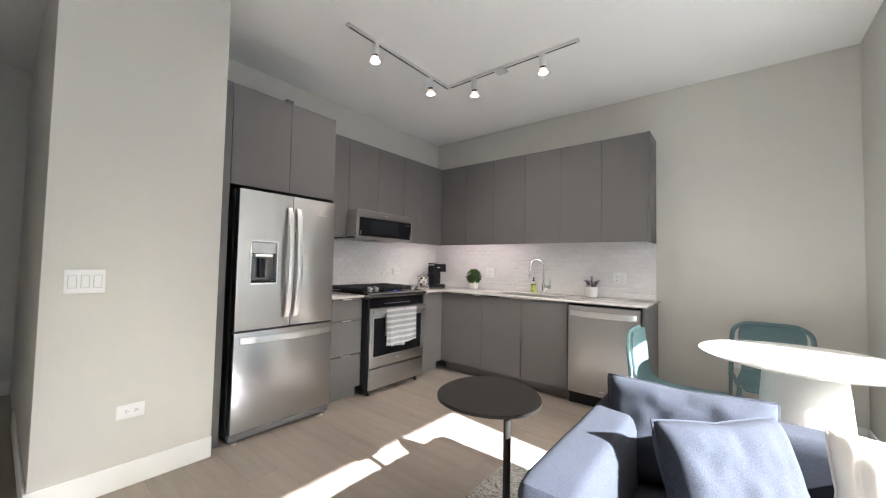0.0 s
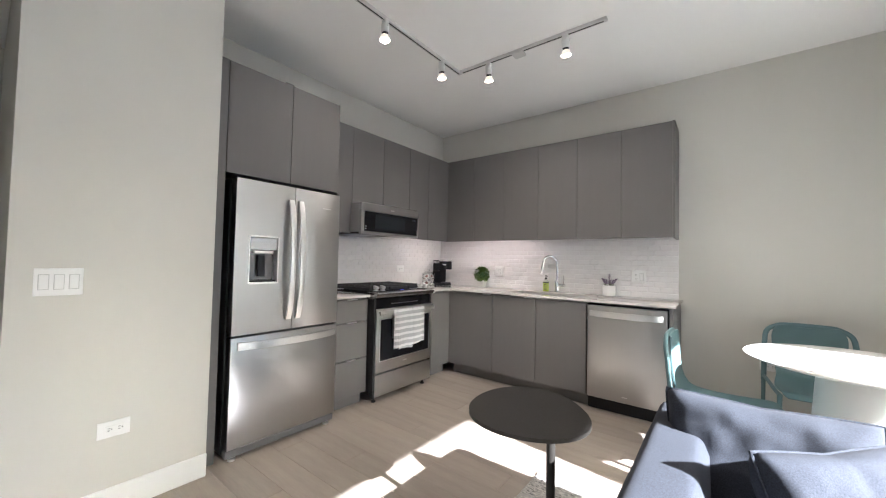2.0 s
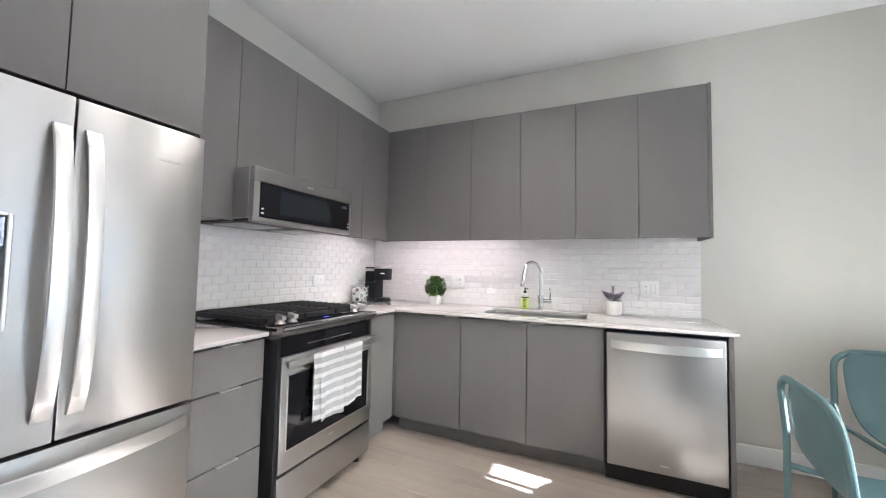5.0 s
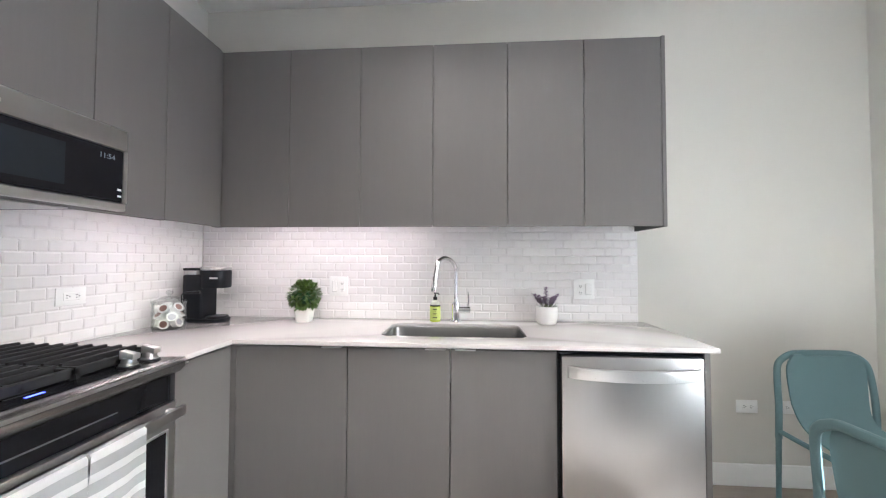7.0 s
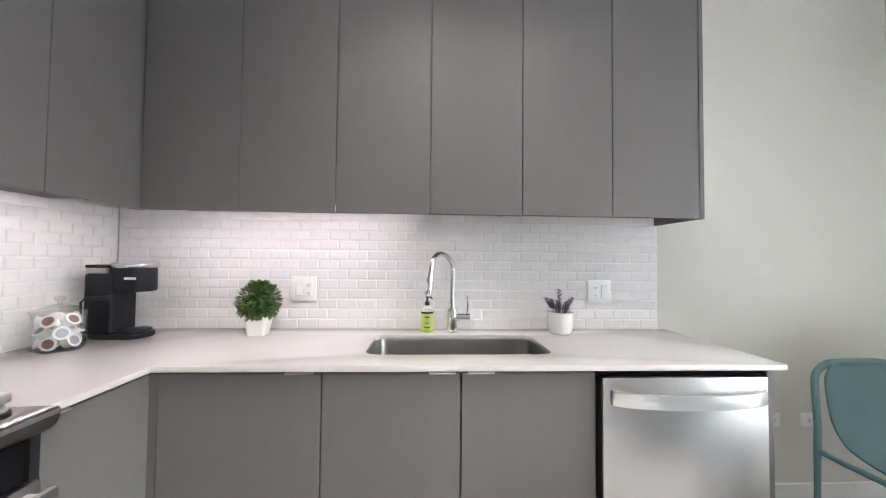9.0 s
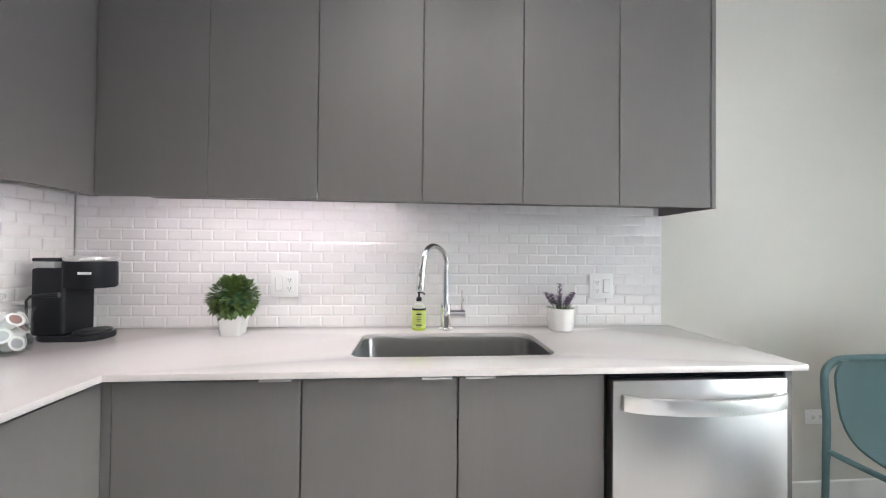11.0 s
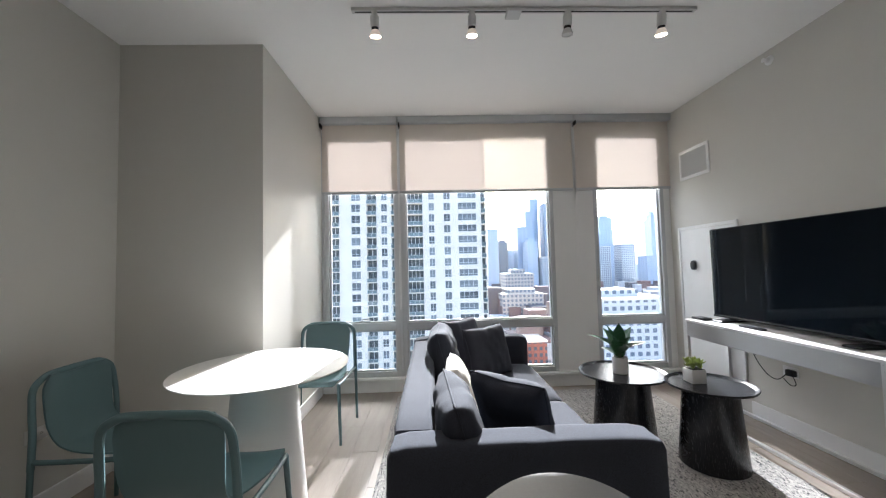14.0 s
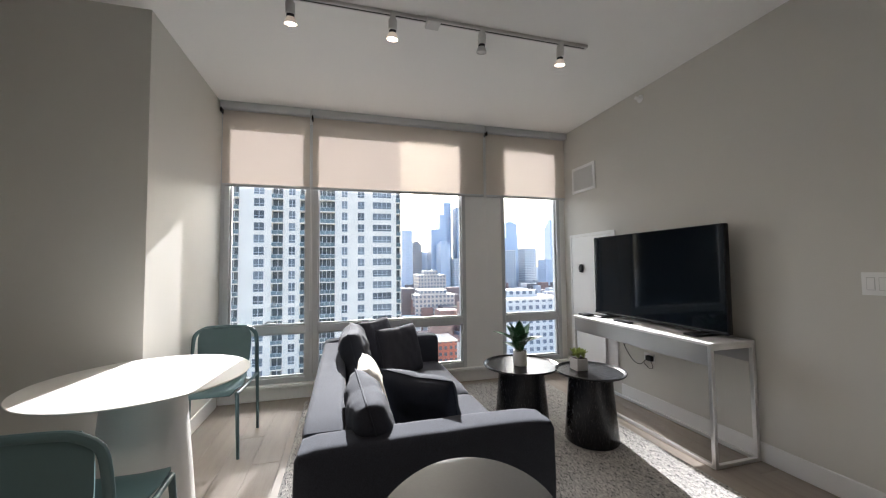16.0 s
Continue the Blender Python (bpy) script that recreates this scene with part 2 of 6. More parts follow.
# ---- window wall ----
blind_cloth = bpy.data.materials.new("blind_cloth")
blind_cloth.use_nodes = True
bt = blind_cloth.node_tree
bt.nodes.remove(bt.nodes["Principled BSDF"])
b_mix, b_dif, b_tra = bt.nodes.new("ShaderNodeMixShader"), bt.nodes.new("ShaderNodeBsdfDiffuse"), bt.nodes.new("ShaderNodeBsdfTranslucent")
b_clear, b_mix2 = bt.nodes.new("ShaderNodeBsdfTransparent"), bt.nodes.new("ShaderNodeMixShader")
b_noise, b_ramp = bt.nodes.new("ShaderNodeTexNoise"), bt.nodes.new("ShaderNodeMapRange")
b_noise.inputs["Scale"].default_value = 900
b_ramp.inputs["To Min"].default_value, b_ramp.inputs["To Max"].default_value = 0.13, 0.18
bt.links.new(b_noise.outputs["Fac"], b_ramp.inputs["Value"])
bt.links.new(b_ramp.outputs[0], b_mix.inputs["Fac"])
b_dif.inputs["Color"].default_value = (0.72, 0.66, 0.59, 1)
b_tra.inputs["Color"].default_value = (0.48, 0.41, 0.365, 1)
b_clear.inputs["Color"].default_value = (0.85, 0.8, 0.72, 1)
b_mix2.inputs["Fac"].default_value = 0.02
bt.links.new(b_dif.outputs[0], b_mix.inputs[1])
bt.links.new(b_tra.outputs[0], b_mix.inputs[2])
bt.links.new(b_mix.outputs[0], b_mix2.inputs[1])
bt.links.new(b_clear.outputs[0], b_mix2.inputs[2])
bt.links.new(b_mix2.outputs[0], bt.nodes["Material Output"].inputs[0])

glass = bpy.data.materials.new("window_glass")
glass.use_nodes = True
gt = glass.node_tree
gt.nodes.remove(gt.nodes["Principled BSDF"])
g_clear, g_gloss, g_mix, g_fres = gt.nodes.new("ShaderNodeBsdfTransparent"), gt.nodes.new("ShaderNodeBsdfGlossy"), gt.nodes.new("ShaderNodeMixShader"), gt.nodes.new("ShaderNodeFresnel")
g_clear.inputs["Color"].default_value = (0.93, 0.96, 0.97, 1)
g_gloss.inputs["Roughness"].default_value = 0.01
g_fres.inputs["IOR"].default_value = 1.45
gt.links.new(g_fres.outputs[0], g_mix.inputs["Fac"])
gt.links.new(g_clear.outputs[0], g_mix.inputs[1])
gt.links.new(g_gloss.outputs[0], g_mix.inputs[2])
gt.links.new(g_mix.outputs[0], gt.nodes["Material Output"].inputs[0])

SILL, HEAD, T0, T1 = 0.20, 2.70, 0.63, 0.71
OUT = E_X + 0.13
structure("wall_east_sill", box(E_X, OUT, S_Y, COL_Y, 0, SILL - 0.05), trim_white, "white painted sill wall under the windows", "wall")
structure("wall_east_head", box(E_X, OUT, S_Y, COL_Y, HEAD + 0.05, CEIL), trim_white, "white painted lintel above the windows", "wall")
structure("wall_east_pier", box(E_X + 0.005, OUT, 0.40, 0.84, SILL - 0.05, HEAD + 0.05), trim_white, "light grey painted pier between the windows", "wall")
structure("wall_east_edge", box(E_X + 0.005, OUT, S_Y, -0.38, SILL - 0.05, HEAD + 0.05), trim_white, "light grey painted jamb beside the window", "wall")


def window(name, y0, y1, opener=False, wide=0.0):
    w = thing(name, ((E_X + OUT) / 2, (y0 + y1) / 2, SILL - 0.05), "tall aluminium window with a low transom bar", "window", kind="structure")
    fw = 0.045
    if wide:
        part("jamb", box(E_X - 0.002, OUT - 0.02, y1 - wide + 0.001, y1, SILL - 0.05, HEAD + 0.05, 0.003), frame_alu, w)
        y1 -= wide
    for k, (a, b) in enumerate(((y0, y0 + fw), (y1 - fw, y1))):
        part("window_frame", box(E_X - 0.002, OUT - 0.02, a, b, SILL - 0.05, HEAD + 0.05, 0.004), frame_alu, w)
    for a, b in ((SILL - 0.05, SILL + 0.005), (T0, T1), (HEAD, HEAD + 0.05)):
        part("transom" if a == T0 else "window_frame", box(E_X + 0.0, OUT - 0.02, y0 + fw, y1 - fw, a, b, 0.004), frame_alu, w)
    for a, b in ((SILL + 0.005, T0), (T1, HEAD)):
        for c, d in ((y0 + fw, y0 + fw + 0.014), (y1 - fw - 0.014, y1 - fw)):
            part("glazing_bead", box(E_X + 0.03, E_X + 0.07, c, d, a, b, 0.002), frame_alu, w)
        for c, d in ((a, a + 0.014), (b - 0.014, b)):
            part("glazing_bead", box(E_X + 0.03, E_X + 0.07, y0 + fw + 0.014, y1 - fw - 0.014, c, d, 0.002), frame_alu, w)
        pane = part("pane", box(E_X + 0.047, E_X + 0.053, y0 + fw + 0.001, y1 - fw - 0.001, a + 0.001, b - 0.001), glass, w, "clear window glass", smooth=0)
        pane.visible_shadow = False
    if opener:
        yc = (y0 + y1) / 2 - 0.02
        h = part("handle", box(E_X - 0.03, E_X - 0.003, yc - 0.06, yc + 0.06, T1 + 0.012, T1 + 0.03, 0.005, 2), frame_alu, w, "metal window latch")
        part("lever", tube(arc([(E_X - 0.02, yc + 0.03, T1 + 0.03), (E_X - 0.04, yc, T1 + 0.05), (E_X - 0.045, yc - 0.05, T1 + 0.045)], 4), 0.008), frame_alu, h)
    return w


window("window_1", 2.505, 3.32, True, 0.032)
window("window_2", 0.84, 2.475)
window("window_3", -0.38, 0.40)
structure("trim_mullion", box(E_X - 0.012, OUT - 0.02, 2.475, 2.505, SILL - 0.05, HEAD + 0.05, 0.003), frame_alu, "aluminium mullion between two windows", "trim")
structure("window_stool", box(E_X - 0.05, E_X - 0.003, S_Y, COL_Y, SILL - 0.075, SILL - 0.045, 0.004), trim_white, "white painted window stool", "trim")


def roller_blind(y0, y1, chain):
    b = thing("roller_blind", (E_X - 0.05, (y0 + y1) / 2, 2.07), "half lowered translucent beige roller blind", "roller blind", "roller blinds of the window wall")
    part("cassette", box(E_X - 0.09, E_X - 0.012, y0, y1, 2.815, 2.89, 0.012, 3), frame_alu, b, "grey aluminium blind cassette")
    own = bmesh.new()
    n = 24
    cols = []
    for i in range(n + 1):
        y = y0 + 0.012 + (y1 - y0 - 0.024) * i / n
        wob = 0.0025 * math.sin(i * 0.9)
        cols.append([own.verts.new((E_X - 0.03 + wob * (1 - k), y, 2.815 - 0.725 * k)) for k in (0, 0.5, 1)])
    for a, c in zip(cols, cols[1:]):
        for k in range(2):
            own.faces.new((a[k], c[k], c[k + 1], a[k + 1]))
    part("cloth", own, blind_cloth, b, "translucent beige blind cloth")
    part("bottom_bar", box(E_X - 0.038, E_X - 0.022, y0 + 0.012, y1 - 0.012, 2.07, 2.10, 0.006, 2), frame_alu, b)
    part("end_cap", box(E_X - 0.095, E_X - 0.008, y1 - 0.018, y1 - 0.003, 2.775, 2.818, 0.004), black_plastic, b)
    if chain:
        for dy in (0.0, 0.012):
            part("chain", tube([(E_X - 0.055, y1 - 0.006 + dy, 2.80), (E_X - 0.055, y1 - 0.006 + dy, 0.85)], 0.0018, 6), white_plastic, b)


roller_blind(2.50, 3.315, False)
roller_blind(0.612, 2.495, True)
roller_blind(-0.455, 0.607, True)


def baseboard(name, x0, x1, y0, y1):
    bm = box(x0, x1, y0, y1, 0.0, 0.125, 0.004)
    structure(name, bm, trim_white, "white painted square baseboard", "baseboard")


baseboard("baseboard_north", -0.21, COL_X - 0.014, N_Y - 0.014, N_Y - 0.001)
baseboard("baseboard_column_west", COL_X - 0.014, COL_X - 0.001, COL_Y - 0.014, N_Y - 0.001)
baseboard("baseboard_column_south", COL_X, E_X - 0.06, COL_Y - 0.014, COL_Y - 0.001)
baseboard("baseboard_south", -4.58, 1.50, S_Y + 0.001, S_Y + 0.014)
baseboard("baseboard_nib", -2.199, -2.186, 0.536, 1.30)
baseboard("baseboard_nib_side", -3.6, -2.199, 0.536, 0.549)
baseboard("baseboard_hall_end", -4.599, -4.586, S_Y + 0.014, 0.549)
baseboard("baseboard_east", E_X - 0.016, E_X - 0.003, S_Y + 0.016, COL_Y - 0.016)

# ---- kitchen cabinets ----
UP0, UP1 = 1.46, 2.42


def cabinet(name, x0, x1, y0, y1, z0, z1, face, doors, label, handles=(), gap=0.0015, category="cabinet", plinth=False):
    """A carcass with slab fronts. face: 'y' fronts look to -y, 'x' fronts look to +x. doors: (from, to, low, high) along the front."""
    base_z = 0.0 if plinth else z0
    cab = thing(name, ((x0 + x1) / 2, (y0 + y1) / 2, base_z), label, category, "grey kitchen cabinets")
    t = 0.02
    if face == 'y':
        part("body", box(x0, x1, y0 + t, y1, z0, z1), cabinet_inside, cab)
    else:
        part("body", box(x0, x1 - t, y0, y1, z0, z1), cabinet_inside, cab)
    if plinth:
        if face == 'y':
            part("plinth", box(x0, x1, y0 + 0.075, y1 - 0.02, 0, z0), cabinet_grey, cab)
        else:
            part("plinth", box(x0 + 0.02, x1 - 0.075, y0, y1, 0, z0), cabinet_grey, cab)
    for k, (a, b, lo, hi) in enumerate(doors):
        nm = "drawer_front" if hi - lo < 0.4 and plinth else "door"
        if face == 'y':
            d = part(nm, box(a + gap, b - gap, y0, y0 + t - 0.002, lo + gap, hi - gap, 0.0012), cabinet_grey, cab)
        else:
            d = part(nm, box(x1 - t + 0.002, x1, a + gap, b - gap, lo + gap, hi - gap, 0.0012), cabinet_grey, cab)
        for hk, c, hz in handles:
            if hk == k:
                if face == 'y':
                    part("handle", box(c - 0.045, c + 0.045, y0 - 0.014, y0 + 0.004, hz - 0.001, hz + 0.0015, 0.0006, bm=box(c - 0.045, c + 0.045, y0 - 0.016, y0 - 0.0135, hz - 0.0028, hz + 0.0012)), steel_bright, d, "slim steel edge pull")
                else:
                    part("handle", box(x1 - 0.004, x1 + 0.014, c - 0.045, c + 0.045, hz - 0.001, hz + 0.0015, 0.0006, bm=box(x1 + 0.0135, x1 + 0.016, c - 0.045, c + 0.045, hz - 0.0028, hz + 0.0012)), steel_bright, d, "slim steel edge pull")
    return cab


UN = 3.975
edges = [-2.585, -2.20, -1.81, -1.42, -1.03, -0.64, -0.255]
for a, b in zip(edges[0::2], edges[2::2]):
    m = edges[edges.index(a) + 1]
    cabinet("wall_cabinet", a, b, UN, N_Y - 0.012, UP0 + 0.025, UP1, 'y', [(a, m, UP0 - 0.012, UP1), (m, b, UP0 - 0.012, UP1)], "taupe grey slab-door wall cabinet above the sink")
solid("cabinet_end_panel", box(-0.255, -0.236, UN - 0.003, N_Y - 0.002, UP0 - 0.014, UP1 + 0.002, 0.001), cabinet_grey, "taupe grey end panel on the wall cabinets", "end panel")
UW = -2.58
cabinet("wall_cabinet", W_X + 0.012, UW, 2.185, 2.54, UP0 + 0.025, UP1, 'x', [(2.185, 2.54, UP0 - 0.012, UP1)], "narrow taupe grey wall cabinet beside the fridge")
cabinet("wall_cabinet", W_X + 0.012, UW, 2.54, 3.293, 1.73, UP1, 'x', [(2.54, 2.916, 1.725, UP1), (2.916, 3.293, 1.725, UP1)], "taupe grey wall cabinet above the microwave")
cabinet("wall_cabinet", W_X + 0.012, UW, 3.293, 3.955, UP0 + 0.025, UP1, 'x', [(3.293, 3.607, UP0 - 0.012, UP1), (3.607, 3.952, UP0 - 0.012, UP1)], "taupe grey corner wall cabinet")
solid("corner_filler", box(-2.62, -2.588, 3.957, 4.0, UP0 - 0.012, UP1, 0.001), cabinet_grey, "taupe grey filler strip in the cabinet corner", "filler strip")
# fridge surround
cabinet("wall_cabinet", W_X + 0.012, -2.285, 1.375, 2.175, 1.735, UP1 - 0.01, 'x', [(1.375, 1.785, 1.724, UP1 - 0.01), (1.785, 2.175, 1.724, UP1 - 0.01)], "deep taupe grey cabinet above the fridge")
solid("fridge_side_panel", box(W_X + 0.004, -2.283, 1.303, 1.372, 0.0, UP1 - 0.01, 0.0015), cabinet_grey, "tall taupe grey panel beside the fridge", "side panel")
solid("fridge_filler_panel", box(W_X + 0.004, -2.30, 2.177, 2.1845, UP0, UP1, 0.0008), cabinet_grey, "thin taupe grey panel beside the fridge cabinet", "side panel")
# base cabinets
BN, TK = 3.69, 0.115
cabinet("base_cabinet", -2.29, -1.772, BN, N_Y - 0.012, TK, 0.894, 'y', [(-2.29, -1.772, TK - 0.006, 0.883)], "taupe grey slab-door base cabinet", [(0, -1.84, 0.8845)], plinth=True)
cabinet("sink_cabinet", -1.770, -0.852, BN, N_Y - 0.012, TK, 0.66, 'y', [(-1.770, -1.312, TK - 0.006, 0.883), (-1.310, -0.852, TK - 0.006, 0.883)], "taupe grey two-door cabinet under the sink", [(0, -1.375, 0.8845), (1, -1.245, 0.8845)], plinth=True)
solid("corner_filler", box(-2.326, -2.292, BN + 0.004, BN + 0.03, TK, 0.882, 0.001), cabinet_grey, "taupe grey filler strip in the base corner", "filler strip")
solid("dishwasher_end_panel", box(-0.246, -0.222, BN, N_Y - 0.016, 0.0, 0.894, 0.001), cabinet_grey, "taupe grey end panel beside the dishwasher", "end panel")
BW = -2.312
cabinet("base_cabinet", W_X + 0.012, BW, 3.302, 3.686, TK, 0.894, 'x', [(3.302, 3.686, TK - 0.01, 0.883)], "taupe grey corner base cabinet beside the range", [(0, 3.37, 0.8845)], plinth=True)
cabinet("drawer_cabinet", W_X + 0.012, BW, 2.19, 2.530, TK, 0.894, 'x', [(2.19, 2.530, 0.70, 0.883), (2.19, 2.530, 0.397, 0.698), (2.19, 2.530, TK - 0.01, 0.395)], "narrow taupe grey three-drawer base cabinet", [(0, 2.36, 0.8845), (1, 2.36, 0.699), (2, 2.36, 0.396)], plinth=True)


def slab(outline, hole=None):
    """A worktop: straight outline pulled to 20 mm, with a rounded cut-out."""
    bm = bmesh.new()
    vs = [bm.verts.new((x, y, 0.915)) for x, y in outline]
    es = [bm.edges.new((vs[i], vs[(i + 1) % len(vs)])) for i in range(len(vs))]
    if hole:
        hv = [bm.verts.new((x, y, 0.915)) for x, y in hole]
        es += [bm.edges.new((hv[i], hv[(i + 1) % len(hv)])) for i in range(len(hv))]
    bmesh.ops.triangle_fill(bm, use_beauty=True, use_dissolve=False, edges=es)
    r = bmesh.ops.extrude_face_region(bm, geom=bm.faces[:])
    bmesh.ops.translate(bm, verts=[g for g in r["geom"] if isinstance(g, bmesh.types.BMVert)], vec=(0, 0, -0.02))
    sharp = [e for e in bm.edges if len(e.link_faces) == 2 and e.calc_face_angle(0) > 1.0]
    bmesh.ops.bevel(bm, geom=sharp, offset=0.0025, segments=2, profile=0.5, affect='EDGES')
    return bm


def rounded(x0, x1, y0, y1, r, n=5):
    out = []
    for cx, cy, a0 in ((x1 - r, y1 - r, 0), (x0 + r, y1 - r, 90), (x0 + r, y0 + r, 180), (x1 - r, y0 + r, 270)):
        for k in range(n + 1):
            a = radians(a0 + 90 * k / n)
            out.append((cx + r * math.cos(a), cy + r * math.sin(a)))
    return out


SX0, SX1, SY0, SY1 = -1.655, -0.955, 3.795, 4.145
solid("worktop", slab([(W_X + 0.006, 3.300), (-2.288, 3.300), (-2.288, 3.655), (-0.204, 3.655), (-0.204, N_Y - 0.006), (W_X + 0.006, N_Y - 0.006)], rounded(SX0, SX1, SY0, SY1, 0.055)), quartz, "white polished quartz worktop with an undermount sink cut-out", "worktop")
solid("worktop", slab([(W_X + 0.006, 2.188), (-2.288, 2.188), (-2.288, 2.532), (W_X + 0.006, 2.532)]), quartz, "short white quartz worktop beside the range", "worktop")


# ---- sink and tap ----
def sink():
    s = thing("sink", ((SX0 + SX1) / 2, (SY0 + SY1) / 2, 0.68), "brushed stainless steel undermount sink in the worktop", "sink")
    bm = bmesh.new()
    rings = []
    for inset, z in ((-0.02, 0.8945), (0.0, 0.8945), (0.004, 0.88), (0.012, 0.72), (0.045, 0.69), (0.10, 0.685)):
        rings.append([bm.verts.new((x, y, z)) for x, y in rounded(SX0 + inset, SX1 - inset, SY0 + inset, SY1 - inset, 0.06)])
    for a, b in zip(rings, rings[1:]):
        for i in range(len(a)):
            j = (i + 1) % len(a)
            bm.faces.new((a[i], a[j], b[j], b[i]))
    bm.faces.new(rings[-1])
    bmesh.ops.solidify(bm, geom=bm.faces[:], thickness=0.0015)
    part("basin", bm, steel, s)
    part("drain", lathe([(0, 0.0), (0.03, 0.0), (0.044, 0.003), (0.044, 0.001)], centre=((SX0 + SX1) / 2, SY1 - 0.12, 0.6885)), chrome, s)


sink()
TX, TY = -1.305, 4.215
tap = thing("kitchen_tap", (TX, TY, 0.915), "chrome gooseneck pull-down kitchen tap", "tap")
part("base", lathe([(0.0, 0), (0.031, 0), (0.031, 0.006), (0.024, 0.009), (0.0235, 0.115), (0.0, 0.117)], centre=(TX, TY, 0.915)), chrome, tap)
neck = arc([(TX, TY, 1.03), (TX, TY, 1.17), (TX, TY - 0.0, 1.222), (TX - 0.022, TY - 0.025, 1.268), (TX - 0.062, TY - 0.062, 1.286), (TX - 0.095, TY - 0.098, 1.262), (TX - 0.106, TY - 0.112, 1.21), (TX - 0.110, TY - 0.117, 1.185)], 6)
part("spout", tube(neck, 0.0125, 16), chrome, tap)
part("spray_head", tube([(TX - 0.1095, TY - 0.116, 1.19), (TX - 0.112, TY - 0.119, 1.165), (TX - 0.118, TY - 0.126, 1.10), (TX - 0.1185, TY - 0.1265, 1.095)], [0.0145, 0.0165, 0.0175, 0.015], 16), chrome, tap)
hb = part("valve", tube([(TX + 0.01, TY, 0.985), (TX + 0.085, TY, 0.985)], 0.019, 20), chrome, tap)
part("lever", tube([(TX + 0.072, TY, 1.0), (TX + 0.075, TY - 0.002, 1.045), (TX + 0.071, TY - 0.004, 1.09)], [0.006, 0.005, 0.004], 10), chrome, hb)

# ---- dishwasher ----
dw = thing("dishwasher", (-0.549, 3.99, 0), "stainless steel dishwasher with a bowed bar handle", "dishwasher")
part("body", box(-0.848, -0.250, BN + 0.02, N_Y - 0.04, 0.09, 0.880), black_plastic, dw)
part("kick_plate", box(-0.846, -0.252, BN + 0.045, BN + 0.085, 0.0, 0.105), black_plastic, dw)
part("control_edge", box(-0.845, -0.253, BN - 0.004, BN + 0.02, 0.871, 0.884, 0.003), black_gloss, dw)
part("door", box(-0.838, -0.260, BN - 0.022, BN + 0.018, 0.112, 0.869, 0.006, 2), steel, dw)


def bow_handle(name, a, b, parent, w, d, out=0.035, lift=0.0, material=None):
    """A bar bowed outward between two points on a front; out is the direction and reach."""
    a, b, o = Vector(a), Vector(b), Vector(out)
    n = 18
    bm = bmesh.new()
    rings = []
    along = (b - a).normalized()
    up = along.cross(o.normalized())
    for i in range(n + 1):
        t = i / n
        s = 1 - (2 * t - 1) ** 2
        c = a.lerp(b, t) + o * (0.20 + 0.80 * s ** 0.7)
        hw = w / 2
        rings.append([bm.verts.new(c + up * (hw * math.cos(k * math.pi / 4) * (1.0 if k % 2 == 0 else 1.25)) + o.normalized() * (d / 2 * math.sin(k * math.pi / 4) * (1.0 if k % 2 == 0 else 1.1))) for k in range(8)])
    for p, q in zip(rings, rings[1:]):
        for k in range(8):
            bm.faces.new((p[k], p[(k + 1) % 8], q[(k + 1) % 8], q[k]))
    bm.faces.new(rings[0])
    bm.faces.new(rings[-1])
    h = part(name, bm, material or steel_bright, parent, "bright brushed steel bow handle", smooth=50)
    for t in (0.03, 0.97):
        c = a.lerp(b, t)
        part("standoff", tube([c - o.normalized() * 0.012, c + o * 0.22], w * 0.30, 10), material or steel_bright, h)
    return h


bow_handle("handle", (-0.815, BN - 0.022, 0.808), (-0.283, BN - 0.022, 0.808), dw, 0.050, 0.016, (0, -0.065, 0))
part("badge", box(-0.57, -0.53, BN - 0.0235, BN - 0.0215, 0.155, 0.162), steel_bright, dw)

# ---- fridge ----
FX, F0, F1 = -2.215, 1.405, 2.150
fridge = thing("fridge", (-2.55, (F0 + F1) / 2, 0), "stainless steel french-door fridge with a water dispenser", "fridge")
part("body", box(W_X + 0.03, FX - 0.075, F0 + 0.003, F1 - 0.003, 0.03, 1.697, 0.006), black_plastic, fridge, "black fridge cabinet")
FM = 1.786
DZ0, DZ1 = 0.742, 1.690
# left door with a dispenser recess
LY0, LY1 = F0 + 0.008, FM - 0.003
PY0, PY1, PZ0, PZ1 = 1.496, 1.680, 1.050, 1.345
ld = part("door", box(FX - 0.07, FX - 0.06, LY0, LY1, DZ0, DZ1), steel, fridge)
bm = box(FX - 0.06, FX, LY0, PY0, DZ0, DZ1)
box(FX - 0.06, FX, PY1, LY1, DZ0, DZ1, bm=bm)
box(FX - 0.06, FX, PY0, PY1, DZ0, PZ0, bm=bm)
box(FX - 0.06, FX, PY0, PY1, PZ1, DZ1, bm=bm)
bmesh.ops.remove_doubles(bm, verts=bm.verts[:], dist=1e-5)
part("door_skin", bm, steel, ld)
dp = part("dispenser_bezel", box(FX - 0.055, FX + 0.004, PY0 - 0.004, PY0 + 0.006, PZ0, PZ1, 0.002), steel_bright, ld, "bright dispenser bezel")
for a in ((PY1 - 0.006, PY1 + 0.004, PZ0, PZ1), (PY0 + 0.006, PY1 - 0.006, PZ0 - 0.004, PZ0 + 0.008), (PY0 + 0.006, PY1 - 0.006, PZ1 - 0.006, PZ1 + 0.004)):
    part("dispenser_bezel", box(FX - 0.055, FX + 0.004, *a, 0.002), steel_bright, ld)
